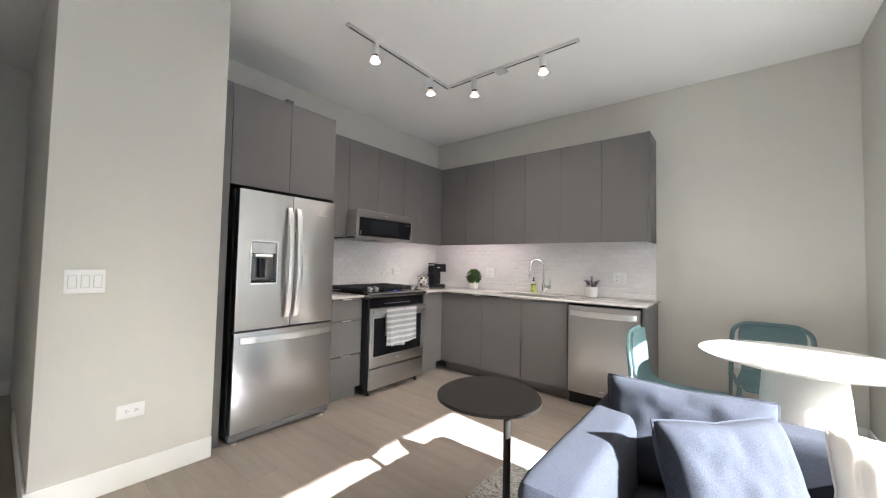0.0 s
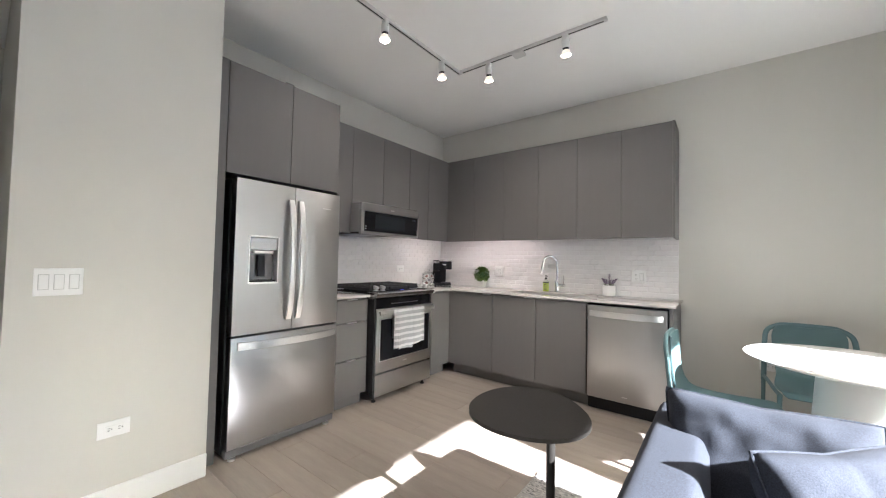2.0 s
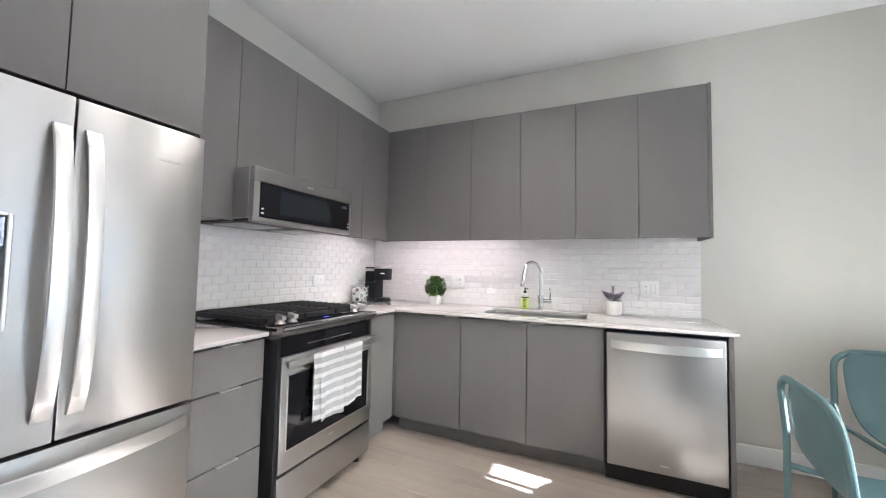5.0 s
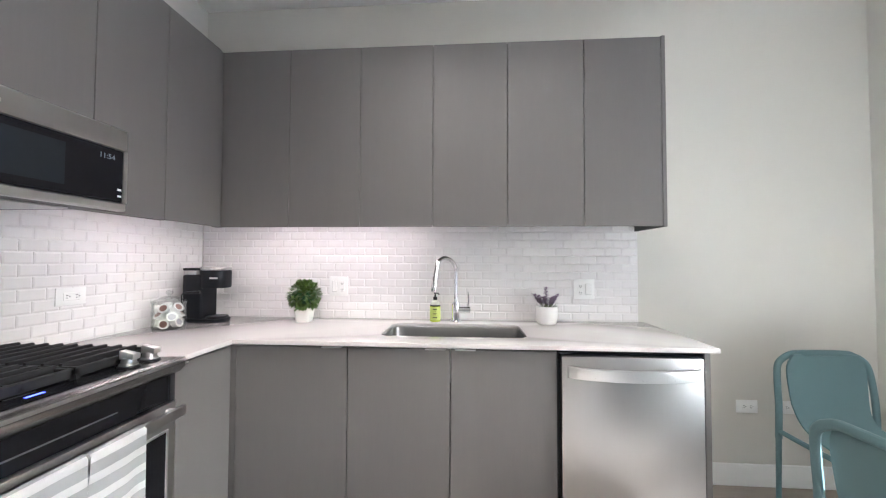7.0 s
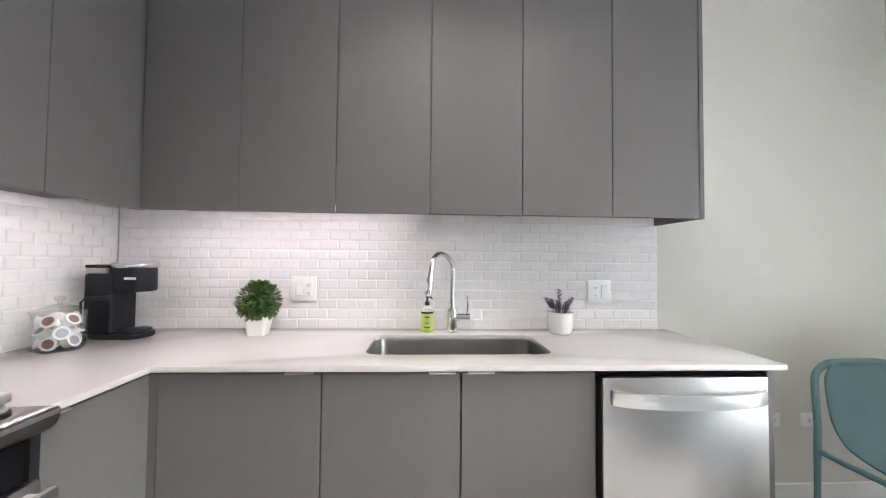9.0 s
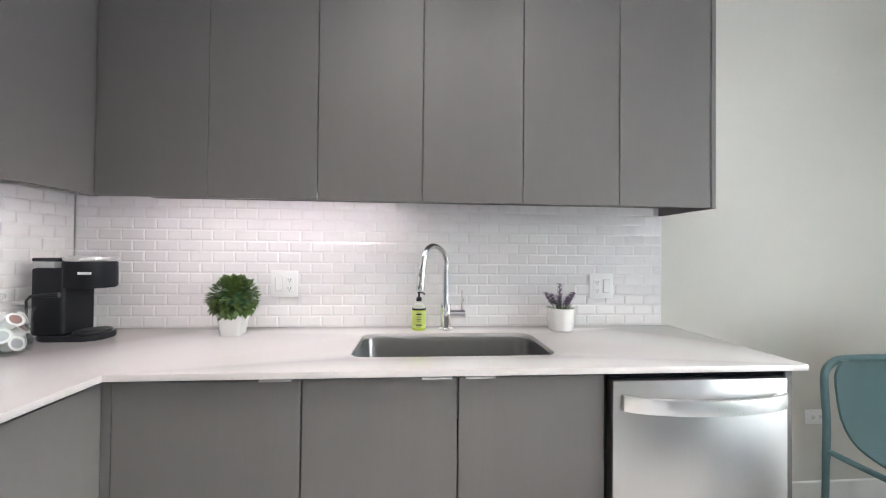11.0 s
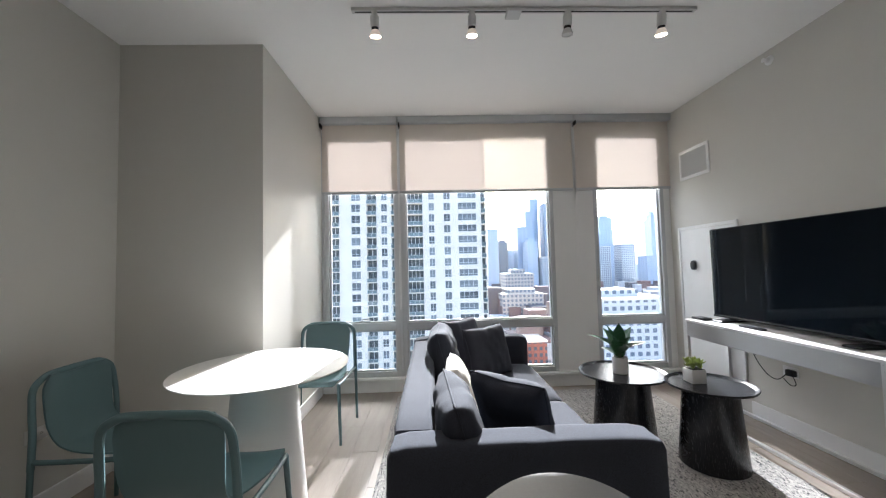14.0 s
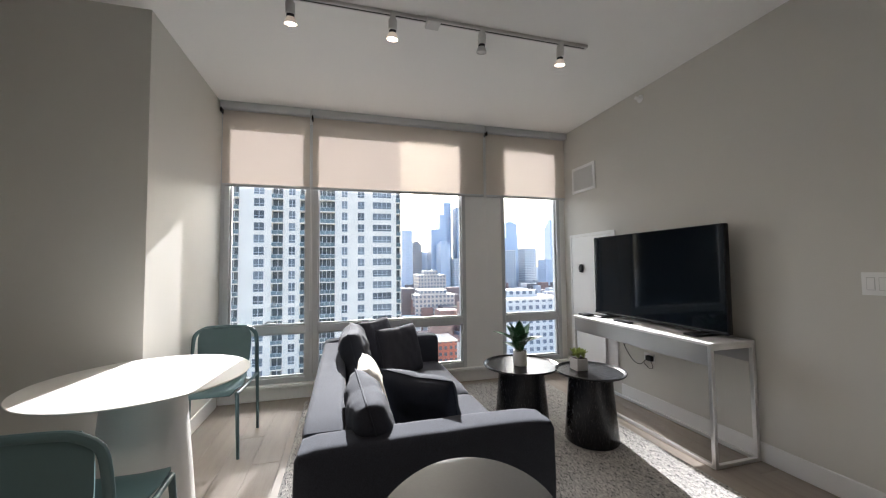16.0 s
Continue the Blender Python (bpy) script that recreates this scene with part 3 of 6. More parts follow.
part("dispenser_cavity", box(FX - 0.0595, FX - 0.054, PY0 + 0.006, PY1 - 0.006, PZ0 + 0.008, PZ1 - 0.006), mat("recess_grey", (0.10, 0.10, 0.105), 0.16, metal=0.6, vary=0.3, scale=14, bump=0.0), ld, "dark glossy dispenser recess")
part("dispenser_panel", box(FX - 0.05, FX - 0.002, PY0 + 0.007, PY1 - 0.007, 1.260, PZ1 - 0.007, 0.003), mat("panel_grey", (0.42, 0.42, 0.43), 0.22, metal=0.9, vary=0.15, scale=20, bump=0.0), ld, "silver grey dispenser control panel")
part("dispenser_lip", box(FX - 0.045, FX + 0.001, PY0 + 0.03, PY1 - 0.03, 1.237, 1.255, 0.004), steel_bright, ld)
part("dispenser_paddle", box(FX - 0.05, FX - 0.025, 1.566, 1.612, 1.092, 1.228, 0.006, 2), black_plastic, ld)
part("drip_tray", box(FX - 0.05, FX - 0.001, PY0 + 0.012, PY1 - 0.012, PZ0 + 0.009, PZ0 + 0.02, 0.002), black_plastic, ld)
rd = part("door", box(FX - 0.07, FX, FM + 0.003, F1 - 0.004, DZ0, DZ1, 0.004, 2), steel, fridge)
bow_handle("handle", (FX, FM - 0.032, 0.81), (FX, FM - 0.032, 1.60), ld, 0.040, 0.016, (0.06, 0, 0))
bow_handle("handle", (FX, FM + 0.035, 0.81), (FX, FM + 0.035, 1.60), rd, 0.040, 0.016, (0.06, 0, 0))
part("badge", box(FX - 0.001, FX + 0.0012, 2.0, 2.07, 1.572, 1.578), steel_bright, rd)
fz = part("freezer_drawer", box(FX - 0.07, FX, F0 + 0.008, F1 - 0.004, 0.075, 0.729, 0.004, 2), steel, fridge)
bow_handle("handle", (FX, F0 + 0.04, 0.680), (FX, F1 - 0.03, 0.680), fz, 0.048, 0.016, (0.068, 0, 0))
part("base_grille", box(FX - 0.06, FX - 0.012, F0 + 0.004, F1 - 0.004, 0.025, 0.070, 0.003), mat("grille_grey", (0.16, 0.16, 0.165), 0.4, metal=0.3), fridge, "grey base grille")
for y in (F0 + 0.05, F1 - 0.05):
    part("foot", lathe([(0, 0), (0.022, 0), (0.022, 0.012), (0.01, 0.016), (0.01, 0.034), (0, 0.034)], 20, (FX - 0.035, y, 0)), steel_bright, fridge)

# ---- microwave ----
MX, M0, M1, MZ0, MZ1 = -2.432, 2.530, 3.280, 1.440, 1.722
mw = thing("microwave", (-2.68, (M0 + M1) / 2, MZ0), "stainless steel low-profile microwave under the cabinets", "microwave")
part("body", box(W_X + 0.012, MX - 0.035, M0, M1, MZ0 + 0.02, MZ1, 0.003), steel, mw)
bm = box(MX - 0.035, MX, M0, M1, MZ1 - 0.075, MZ1, 0.004)
box(MX - 0.035, MX, M0, M1, MZ0, MZ0 + 0.028, 0.004, bm=bm)
box(MX - 0.035, MX, M0, M0 + 0.035, MZ0 + 0.028, MZ1 - 0.075, bm=bm)
box(MX - 0.035, MX, M1 - 0.016, M1, MZ0 + 0.028, MZ1 - 0.075, bm=bm)
part("face_frame", bm, steel, mw)
md = part("door", box(MX - 0.03, MX + 0.002, M0 + 0.036, M1 - 0.017, MZ0 + 0.029, MZ1 - 0.076, 0.003), black_gloss, mw, "black glass microwave door")
part("window", box(MX + 0.0018, MX + 0.003, M0 + 0.16, M1 - 0.20, MZ0 + 0.055, MZ1 - 0.10), mat("door_mesh", (0.014, 0.017, 0.021), 0.12, bump=0), md)
clock_white = mat("clock_white", (0.20, 0.23, 0.26), 0.4, bump=0.0)
face_text("clock", "11:54", 0.024, Matrix.Translation((MX + 0.0022, M1 - 0.075, MZ0 + 0.175)) @ Matrix.Rotation(radians(90), 4, 'Z') @ Matrix.Rotation(radians(90), 4, 'X'), clock_white, md)
for k in range(2):
    for y in (M0 + 0.045, M1 - 0.037):
        part("key_mark", box(MX + 0.0018, MX + 0.0028, y, y + 0.014, MZ0 + 0.045 + 0.022 * k, MZ0 + 0.052 + 0.022 * k), white_plastic, md)
part("badge", box(MX - 0.001, MX + 0.0015, 2.88, 2.93, MZ1 - 0.045, MZ1 - 0.035, 0.0005), steel_bright, mw)
part("underside", box(W_X + 0.02, MX - 0.04, M0 + 0.01, M1 - 0.01, MZ0 + 0.008, MZ0 + 0.02), black_plastic, mw)
for y0 in (M0 + 0.06, M1 - 0.32):
    part("filter", box(-2.82, -2.58, y0, y0 + 0.26, MZ0 + 0.002, MZ0 + 0.008, 0.002), steel, mw, "metal grease filter")

# ---- range ----
RX, R0, R1 = -2.232, 2.540, 3.292
rg = thing("gas_range", (-2.58, (R0 + R1) / 2, 0), "stainless steel slide-in gas range with a towel on its door", "range")
part("body", box(W_X + 0.02, RX - 0.05, R0 + 0.003, R1 - 0.003, 0.09, 0.90, 0.003), black_plastic, rg)
part("side_trim", box(RX - 0.05, RX - 0.012, R0 + 0.002, R0 + 0.022, 0.05, 0.8845), black_plastic, rg)
part("side_trim", box(RX - 0.05, RX - 0.012, R1 - 0.022, R1 - 0.002, 0.05, 0.8845), black_plastic, rg)
part("cooktop", box(W_X + 0.03, RX - 0.02, R0 - 0.006, R1 + 0.006, 0.9165, 0.930, 0.004, 2), black_gloss, rg)
# curved front lip
pts = [(RX - 0.09, 0.934), (RX - 0.03, 0.937), (RX + 0.018, 0.938), (RX + 0.024, 0.934), (RX + 0.024, 0.922), (RX + 0.019, 0.905), (RX + 0.006, 0.890), (RX - 0.014, 0.880), (RX - 0.036, 0.876), (RX - 0.09, 0.876)]
bm = bmesh.new()
rr = [[bm.verts.new((x, y, z)) for x, z in pts] for y in (R0, R1)]
for i in range(len(pts)):
    j = (i + 1) % len(pts)
    bm.faces.new((rr[0][i], rr[0][j], rr[1][j], rr[1][i]))
bm.faces.new(rr[0])
bm.faces.new(rr[1])
part("front_lip", bm, mat("lip_steel", (0.34, 0.335, 0.33), 0.26, metal=1.0, vary=0.02, grain_amount=0.008, rough_vary=0.012, bump=0.0, space="World"), rg, smooth=50)
part("control_strip", box(RX - 0.088, RX - 0.032, R0 + 0.16, R1 - 0.16, 0.9375, 0.940, 0.001), black_gloss, rg, "black glass touch strip")
part("display", box(RX - 0.066, RX - 0.058, R0 + 0.36, R0 + 0.40, 0.9402, 0.9408), glow("display_blue", (0.08, 0.10, 0.9), 0.5), rg, "small blue lit display")
part("lip_edge", box(RX + 0.0242, RX + 0.0256, R0 + 0.002, R1 - 0.002, 0.924, 0.934, 0.0005), steel, rg)
part("vent_slot", box(RX - 0.0195, RX - 0.018, R0 + 0.20, R1 - 0.20, 0.826, 0.830), steel, rg)
part("vent_recess", box(RX - 0.05, RX - 0.02, R0 + 0.022, R1 - 0.022, 0.793, 0.876), black_gloss, rg)
for y in (R0 + 0.055, R0 + 0.130, R1 - 0.130, R1 - 0.055):
    kb = part("knob", lathe([(0, 0), (0.024, 0), (0.024, 0.004), (0.020, 0.008), (0.0185, 0.022), (0, 0.022)], 24, (RX - 0.058, y, 0.944)), steel, rg, "brushed steel burner knob")
    part("knob_ring", lathe([(0, 0), (0.029, 0), (0.029, 0.004), (0.025, 0.006), (0, 0.006)], 24, (RX - 0.058, y, 0.9382)), black_plastic, kb)
    grip = prism([(-0.026, -0.013), (0.022, -0.010), (0.022, 0.010), (-0.026, 0.013)], 0.0, 0.024, 0.003)
    for v in grip.verts:
        v.co.z += 0.20 * v.co.x if v.co.z > 0.012 else 0
    part("knob_grip", turned(grip, Matrix.Translation((RX - 0.058, y, 0.962)) @ Matrix.Rotation(radians(180), 4, 'Z')), steel_bright, kb)
# grates
for gi in range(3):
    g0 = R0 + 0.01 + gi * 0.247
    g1 = g0 + 0.243
    gx0, gx1 = W_X + 0.05, RX - 0.098
    bm = bmesh.new()
    for a in ((gx0, gx1, g0, g0 + 0.012), (gx0, gx1, g1 - 0.012, g1), (gx0, gx0 + 0.012, g0, g1), (gx1 - 0.012, gx1, g0, g1)):
        box(a[0], a[1], a[2], a[3], 0.942, 0.970, 0.003, bm=bm)
    for k in range(1, 10):
        x = gx0 + (gx1 - gx0) * k / 10
        box(x - 0.0065, x + 0.0065, g0 + 0.004, g1 - 0.004, 0.952, 0.978, 0.004, 2, bm=bm)
    box(gx0, gx1, (g0 + g1) / 2 - 0.006, (g0 + g1) / 2 + 0.006, 0.945, 0.962, 0.002, bm=bm)
    for x in (gx0, gx1 - 0.012):
        for y in (g0, g1 - 0.012):
            box(x, x + 0.012, y, y + 0.012, 0.930, 0.95, bm=bm)
    part("grate", bm, cast_iron, rg, "black cast iron grate")
for x in (-2.76, -2.50):
    for y in (R0 + 0.13, (R0 + R1) / 2, R1 - 0.13):
        part("burner", lathe([(0, 0.0), (0.045, 0.0), (0.045, 0.008), (0.034, 0.011), (0.034, 0.018), (0, 0.02)], 24, (x, y, 0.930)), cast_iron, rg)
od = part("oven_door", box(RX - 0.045, RX - 0.004, R0 + 0.026, R1 - 0.004, 0.250, 0.790, 0.004, 2), steel, rg)
part("oven_glass", box(RX - 0.006, RX - 0.001, R0 + 0.066, R1 - 0.045, 0.350, 0.700, 0.002), black_gloss, od, "black oven window glass")
for a in ((R0 + 0.059, R0 + 0.067, 0.343, 0.707), (R1 - 0.046, R1 - 0.037, 0.343, 0.707), (R0 + 0.067, R1 - 0.046, 0.700, 0.707), (R0 + 0.067, R1 - 0.046, 0.343, 0.350)):
    part("window_trim", box(RX - 0.005, RX + 0.001, *a, 0.001), steel_bright, od)
oh = part("handle", box(RX + 0.022, RX + 0.038, R0 + 0.03, R1 - 0.008, 0.744, 0.779, 0.006, 2), steel, od, "flat steel oven handle")
for y in (R0 + 0.06, R1 - 0.04):
    part("standoff", box(RX - 0.006, RX + 0.024, y - 0.012, y + 0.012, 0.749, 0.773, 0.003), steel_bright, oh)
part("badge", box(RX - 0.0045, RX - 0.002, 2.89, 2.94, 0.30, 0.312, 0.0008), steel_bright, od)
part("drawer", box(RX - 0.045, RX - 0.006, R0 + 0.026, R1 - 0.004, 0.055, 0.236, 0.004, 2), steel, rg)
for y in (R0 + 0.06, R1 - 0.06):
    part("foot", lathe([(0, 0), (0.02, 0), (0.02, 0.01), (0.009, 0.015), (0.009, 0.1), (0, 0.1)], 16, (RX - 0.06, y, 0)), black_plastic, rg)

towel_cloth = bpy.data.materials.new("towel_cloth")
towel_cloth.use_nodes = True
tt = towel_cloth.node_tree
t_geo, t_sep, t_mul, t_sin, t_gt, t_mix = (tt.nodes.new("ShaderNode" + n) for n in ("NewGeometry", "SeparateXYZ", "Math", "Math", "Math", "Mix"))
t_mix.data_type = 'RGBA'
t_mul.operation, t_sin.operation, t_gt.operation = 'MULTIPLY', 'SINE', 'GREATER_THAN'
t_mul.inputs[1].default_value, t_gt.inputs[1].default_value = 2 * math.pi / 0.052, -0.25
tt.links.new(t_geo.outputs["Position"], t_sep.inputs[0])
tt.links.new(t_sep.outputs["Z"], t_mul.inputs[0])
tt.links.new(t_mul.outputs[0], t_sin.inputs[0])
tt.links.new(t_sin.outputs[0], t_gt.inputs[0])
tt.links.new(t_gt.outputs[0], t_mix.inputs[0])
t_mix.inputs[6].default_value, t_mix.inputs[7].default_value = (0.88, 0.88, 0.89, 1), (0.55, 0.56, 0.58, 1)
tt.links.new(t_mix.outputs[2], tt.nodes["Principled BSDF"].inputs["Base Color"])
tt.nodes["Principled BSDF"].inputs["Roughness"].default_value = 0.95
t_w, t_b = tt.nodes.new("ShaderNodeTexNoise"), tt.nodes.new("ShaderNodeBump")
t_w.inputs["Scale"].default_value, t_b.inputs["Strength"].default_value, t_b.inputs["Distance"].default_value = 700, 0.4, 0.001
tt.links.new(t_w.outputs["Fac"], t_b.inputs["Height"])
tt.links.new(t_b.outputs[0], tt.nodes["Principled BSDF"].inputs["Normal"])


def towel():
    tw = thing("kitchen_towel", (RX + 0.03, 2.90, 0.42), "grey and white striped towel over the oven handle", "towel")
    for y0, y1, low, seed in ((2.765, 2.955, 0.432, 1), (2.962, 3.118, 0.446, 5), (2.725, 2.84, 0.435, 9)):
        bm = bmesh.new()
        n, prof = 10, []
        back = 0.013 if seed != 9 else 0.010
        for z in (0.53, 0.59, 0.65, 0.71, 0.75, 0.772):
            prof.append((RX + 0.030 - back, z))
        prof += [(RX + 0.026, 0.784), (RX + 0.034, 0.784)]
        for k in range(11):
            prof.append((RX + 0.044 - (0.004 if seed == 9 else 0), 0.772 - (0.772 - low) * k / 10))
        cols = []
        for i in range(n + 1):
            t = i / n
            col = []
            for k, (x, z) in enumerate(prof):
                f = max(0, (k - 7) / 11)
                w = 0.010 * f * math.sin(6 * t + seed + 0.9 * f) + 0.004 * f * math.sin(15 * t + seed)
                y = y0 + (y1 - y0) * t + 0.012 * f * math.sin(seed + 2 * t)
                col.append(bm.verts.new((x + w * (1 if k > 7 else 0) + (0.004 if seed == 5 and k > 7 else 0), y, z - 0.010 * f * t * (1 if seed == 1 else -1))))
            cols.append(col)
        for a, b in zip(cols, cols[1:]):
            for k in range(len(prof) - 1):
                bm.faces.new((a[k], b[k], b[k + 1], a[k + 1]))
        bmesh.ops.solidify(bm, geom=bm.faces[:], thickness=0.003)
        part("fold", bm, towel_cloth, tw, smooth=60)


towel()
solid("cabinet_top_block", box(-2.64, -2.60, 1.90, 1.965, UP1 - 0.01, 2.58, 0.001), cabinet_grey, "small grey filler block on the fridge cabinet", "filler block")

# ---- worktop things ----
TOP = 0.915
leaf_green = mat("leaf_green", (0.075, 0.125, 0.024), 0.45, vary=0.6, scale=45, grain=200, grain_amount=0.15, bump=0.1)
leaf_dark = mat("leaf_dark", (0.045, 0.125, 0.05), 0.28, vary=0.3, scale=14, grain=120, grain_amount=0.12, bump=0.1)
leaf_lime = mat("leaf_lime", (0.30, 0.36, 0.09), 0.45, vary=0.3, scale=20, grain=120, grain_amount=0.12, bump=0.1)
lavender = mat("lavender", (0.20, 0.14, 0.23), 0.8, vary=0.25, scale=60, grain=300, grain_amount=0.2)
stem_green = mat("stem_green", (0.14, 0.16, 0.10), 0.7, vary=0.2)
ceramic_white = mat("ceramic_white", (0.80, 0.79, 0.77), 0.25, vary=0.02, grain=60, grain_amount=0.01, bump=0.02)
soil = mat("soil", (0.05, 0.04, 0.03), 0.95, grain=200, grain_amount=0.3, bump=0.6)
clear_glass = bpy.data.materials.new("clear_glass")
clear_glass.use_nodes = True
cg = clear_glass.node_tree
cg.nodes.remove(cg.nodes["Principled BSDF"])
c_clear, c_gloss, c_mix, c_lay = cg.nodes.new("ShaderNodeBsdfTransparent"), cg.nodes.new("ShaderNodeBsdfGlossy"), cg.nodes.new("ShaderNodeMixShader"), cg.nodes.new("ShaderNodeLayerWeight")
c_clear.inputs["Color"].default_value = (0.93, 0.945, 0.94, 1)
c_gloss.inputs["Roughness"].default_value = 0.02
c_lay.inputs["Blend"].default_value = 0.12
cg.links.new(c_lay.outputs["Facing"], c_mix.inputs["Fac"])
cg.links.new(c_clear.outputs[0], c_mix.inputs[1])
cg.links.new(c_gloss.outputs[0], c_mix.inputs[2])
cg.links.new(c_mix.outputs[0], cg.nodes["Material Output"].inputs[0])


def blade(length, width, bend=0.3, fold=0.15, n=5):
    """A leaf along +x with a folded midrib, drooping at its tip."""
    bm = bmesh.new()
    rows = []
    for i in range(n + 1):
        t = i / n
        w = width * math.sin(math.pi * min(1, 0.12 + 0.88 * t) ** 0.8) * (1 if i < n else 0.05)
        x, z = length * t * math.cos(bend * t), -length * bend * t * t * 0.6
        rows.append([bm.verts.new((x, -w / 2, z + fold * w / 2)), bm.verts.new((x, 0, z)), bm.verts.new((x, w / 2, z + fold * w / 2))])
    for a, b in zip(rows, rows[1:]):
        for k in range(2):
            bm.faces.new((a[k], a[k + 1], b[k + 1], b[k]))
    return bm


def place_leaf(bm, place, az, el, **kw):
    own = blade(**kw)
    turned(own, Matrix.Translation(place) @ Matrix.Rotation(az, 4, 'Z') @ Matrix.Rotation(-el, 4, 'Y'))
    return merge(bm, own)


rnd = random.Random(7)
# clipped ball plant
PX, PY = -2.180, 4.14
bp = thing("boxwood_plant", (PX, PY, TOP), "small round boxwood plant in a white pot", "potted plant")
sq = []
for k, (h, z) in enumerate(((0.036, 0), (0.038, 0.003), (0.049, 0.088), (0.049, 0.092), (0.044, 0.092), (0.042, 0.078))):
    sq.append([(PX + x, PY + y, TOP + z) for x, y in rounded(-h, h, -h, h, h * 0.35)])
bm = bmesh.new()
rings = [[bm.verts.new(p) for p in ring] for ring in sq]
for a, b in zip(rings, rings[1:]):
    for i in range(len(a)):
        bm.faces.new((a[i], a[(i + 1) % len(a)], b[(i + 1) % len(b)], b[i]))
bm.faces.new(rings[0])
bm.faces.new(rings[-1])
part("pot", bm, ceramic_white, bp, "square white tapered pot")
bm = bmesh.new()
for k in range(760):
    u, v = rnd.uniform(-1, 1), rnd.uniform(0, 2 * math.pi)
    r = 0.098 * rnd.uniform(0.80, 1.04)
    d = Vector((math.sqrt(1 - u * u) * math.cos(v), math.sqrt(1 - u * u) * math.sin(v), u * 0.92))
    place_leaf(bm, Vector((PX, PY, TOP + 0.150)) + d * (r - 0.014), v + rnd.uniform(-0.7, 0.7), math.asin(max(-1, min(1, u))) + rnd.uniform(-0.5, 0.6), length=0.026, width=0.019, bend=0.35, n=3)
part("foliage", bm, leaf_green, bp, smooth=0)
part("twig_core", lathe([(0, 0.09), (0.03, 0.10), (0.068, 0.13), (0.068, 0.17), (0.02, 0.195), (0, 0.20)], 12, (PX, PY, TOP)), leaf_dark, bp)

# lavender pot
LX, LY = -0.79, 4.185
lv = thing("lavender_plant", (LX, LY, TOP), "small lavender sprigs in a dimpled white pot", "potted plant")
prof = [(0, 0), (0.048, 0), (0.054, 0.006), (0.060, 0.04), (0.061, 0.10), (0.058, 0.101), (0.056, 0.09), (0, 0.088)]
bm = lathe(prof, 40, (LX, LY, TOP))
for v in bm.verts:
    z = v.co.z - TOP
    if 0.01 < z < 0.099:
        a = math.atan2(v.co.y - LY, v.co.x - LX)
        v.co += Vector((math.cos(a), math.sin(a), 0)) * 0.0012 * math.sin(10 * a) * math.sin(z * 200)
part("pot", bm, ceramic_white, lv, "white dimpled ceramic pot")
part("soil", lathe([(0, 0.091), (0.055, 0.089)], 24, (LX, LY, TOP)), soil, lv)
for dx, dy, h in ((-0.035, 0.0, 0.07), (0.0, 0.01, 0.115), (0.035, -0.005, 0.065), (0.05, 0.01, 0.075), (-0.05, 0.01, 0.075), (0.015, -0.02, 0.06), (-0.015, -0.015, 0.065)):
    base = Vector((LX + dx * 0.4, LY + dy, TOP + 0.088))
    tip = Vector((LX + dx * 1.3, LY + dy * 1.5, TOP + 0.088 + h))
    sp = part("sprig", tube([base, base.lerp(tip, 0.5), tip], 0.0016, 5), stem_green, lv)
    bm = bmesh.new()
    for k in range(26):
        t = 0.35 + 0.65 * k / 25
        a = k * 2.4
        place_leaf(bm, base.lerp(tip, t) + Vector((0.004 * math.cos(a), 0.004 * math.sin(a), 0)), a, 0.6, length=0.020, width=0.014, n=2)
    part("flower", bm, lavender, sp, "dusty purple lavender flower", smooth=0)
bm = bmesh.new()
for k in range(40):
    a = rnd.uniform(0, 6.28)
    place_leaf(bm, Vector((LX + 0.03 * math.cos(a), LY + 0.03 * math.sin(a), TOP + 0.09)), a, rnd.uniform(0.3, 1.2), length=0.05, width=0.005, n=3)
part("leaves", bm, stem_green, lv, smooth=0)

# soap bottle
BX, BY = -1.425, 4.215
sb = thing("soap_bottle", (BX, BY, TOP), "green liquid soap bottle with a black pump", "soap bottle")
soap_green = mat("soap_green", (0.42, 0.50, 0.06), 0.25, vary=0.04)
label_lime = mat("label_lime", (0.55, 0.64, 0.16), 0.5)
part("bottle", lathe([(0, 0), (0.031, 0), (0.034, 0.005), (0.034, 0.098), (0.031, 0.103)], 28, (BX, BY, TOP)), soap_green, sb)
part("shoulder", lathe([(0.031, 0.1025), (0.032, 0.112), (0.026, 0.126), (0.014, 0.134), (0.012, 0.14), (0, 0.14)], 28, (BX, BY, TOP)), mat("bottle_clear", (0.62, 0.64, 0.58), 0.2), sb)
part("band", lathe([(0.0335, 0.099), (0.0346, 0.100), (0.0346, 0.107), (0.033, 0.108)], 28, (BX, BY, TOP)), black_plastic, sb)
lb = part("label", lathe([(0.0341, 0.012), (0.0346, 0.013), (0.0346, 0.094), (0.0341, 0.095)], 28, (BX, BY, TOP)), label_lime, sb, "lime paper label with dark print")
for k, (w, z) in enumerate(((0.022, 0.085), (0.026, 0.077), (0.018, 0.066), (0.024, 0.055), (0.020, 0.047), (0.028, 0.026), (0.022, 0.019))):
    part("print_bar", box(BX - w / 2, BX + w / 2, BY - 0.0358, BY - 0.0318, TOP + z, TOP + z + (0.005 if k in (1, 5) else 0.002)), black_plastic, lb)
pm = part("pump", lathe([(0, 0.14), (0.0135, 0.14), (0.0135, 0.158), (0.006, 0.162), (0.005, 0.178), (0.009, 0.18), (0.009, 0.187), (0, 0.189)], 18, (BX, BY, TOP)), black_plastic, sb, "black pump top")
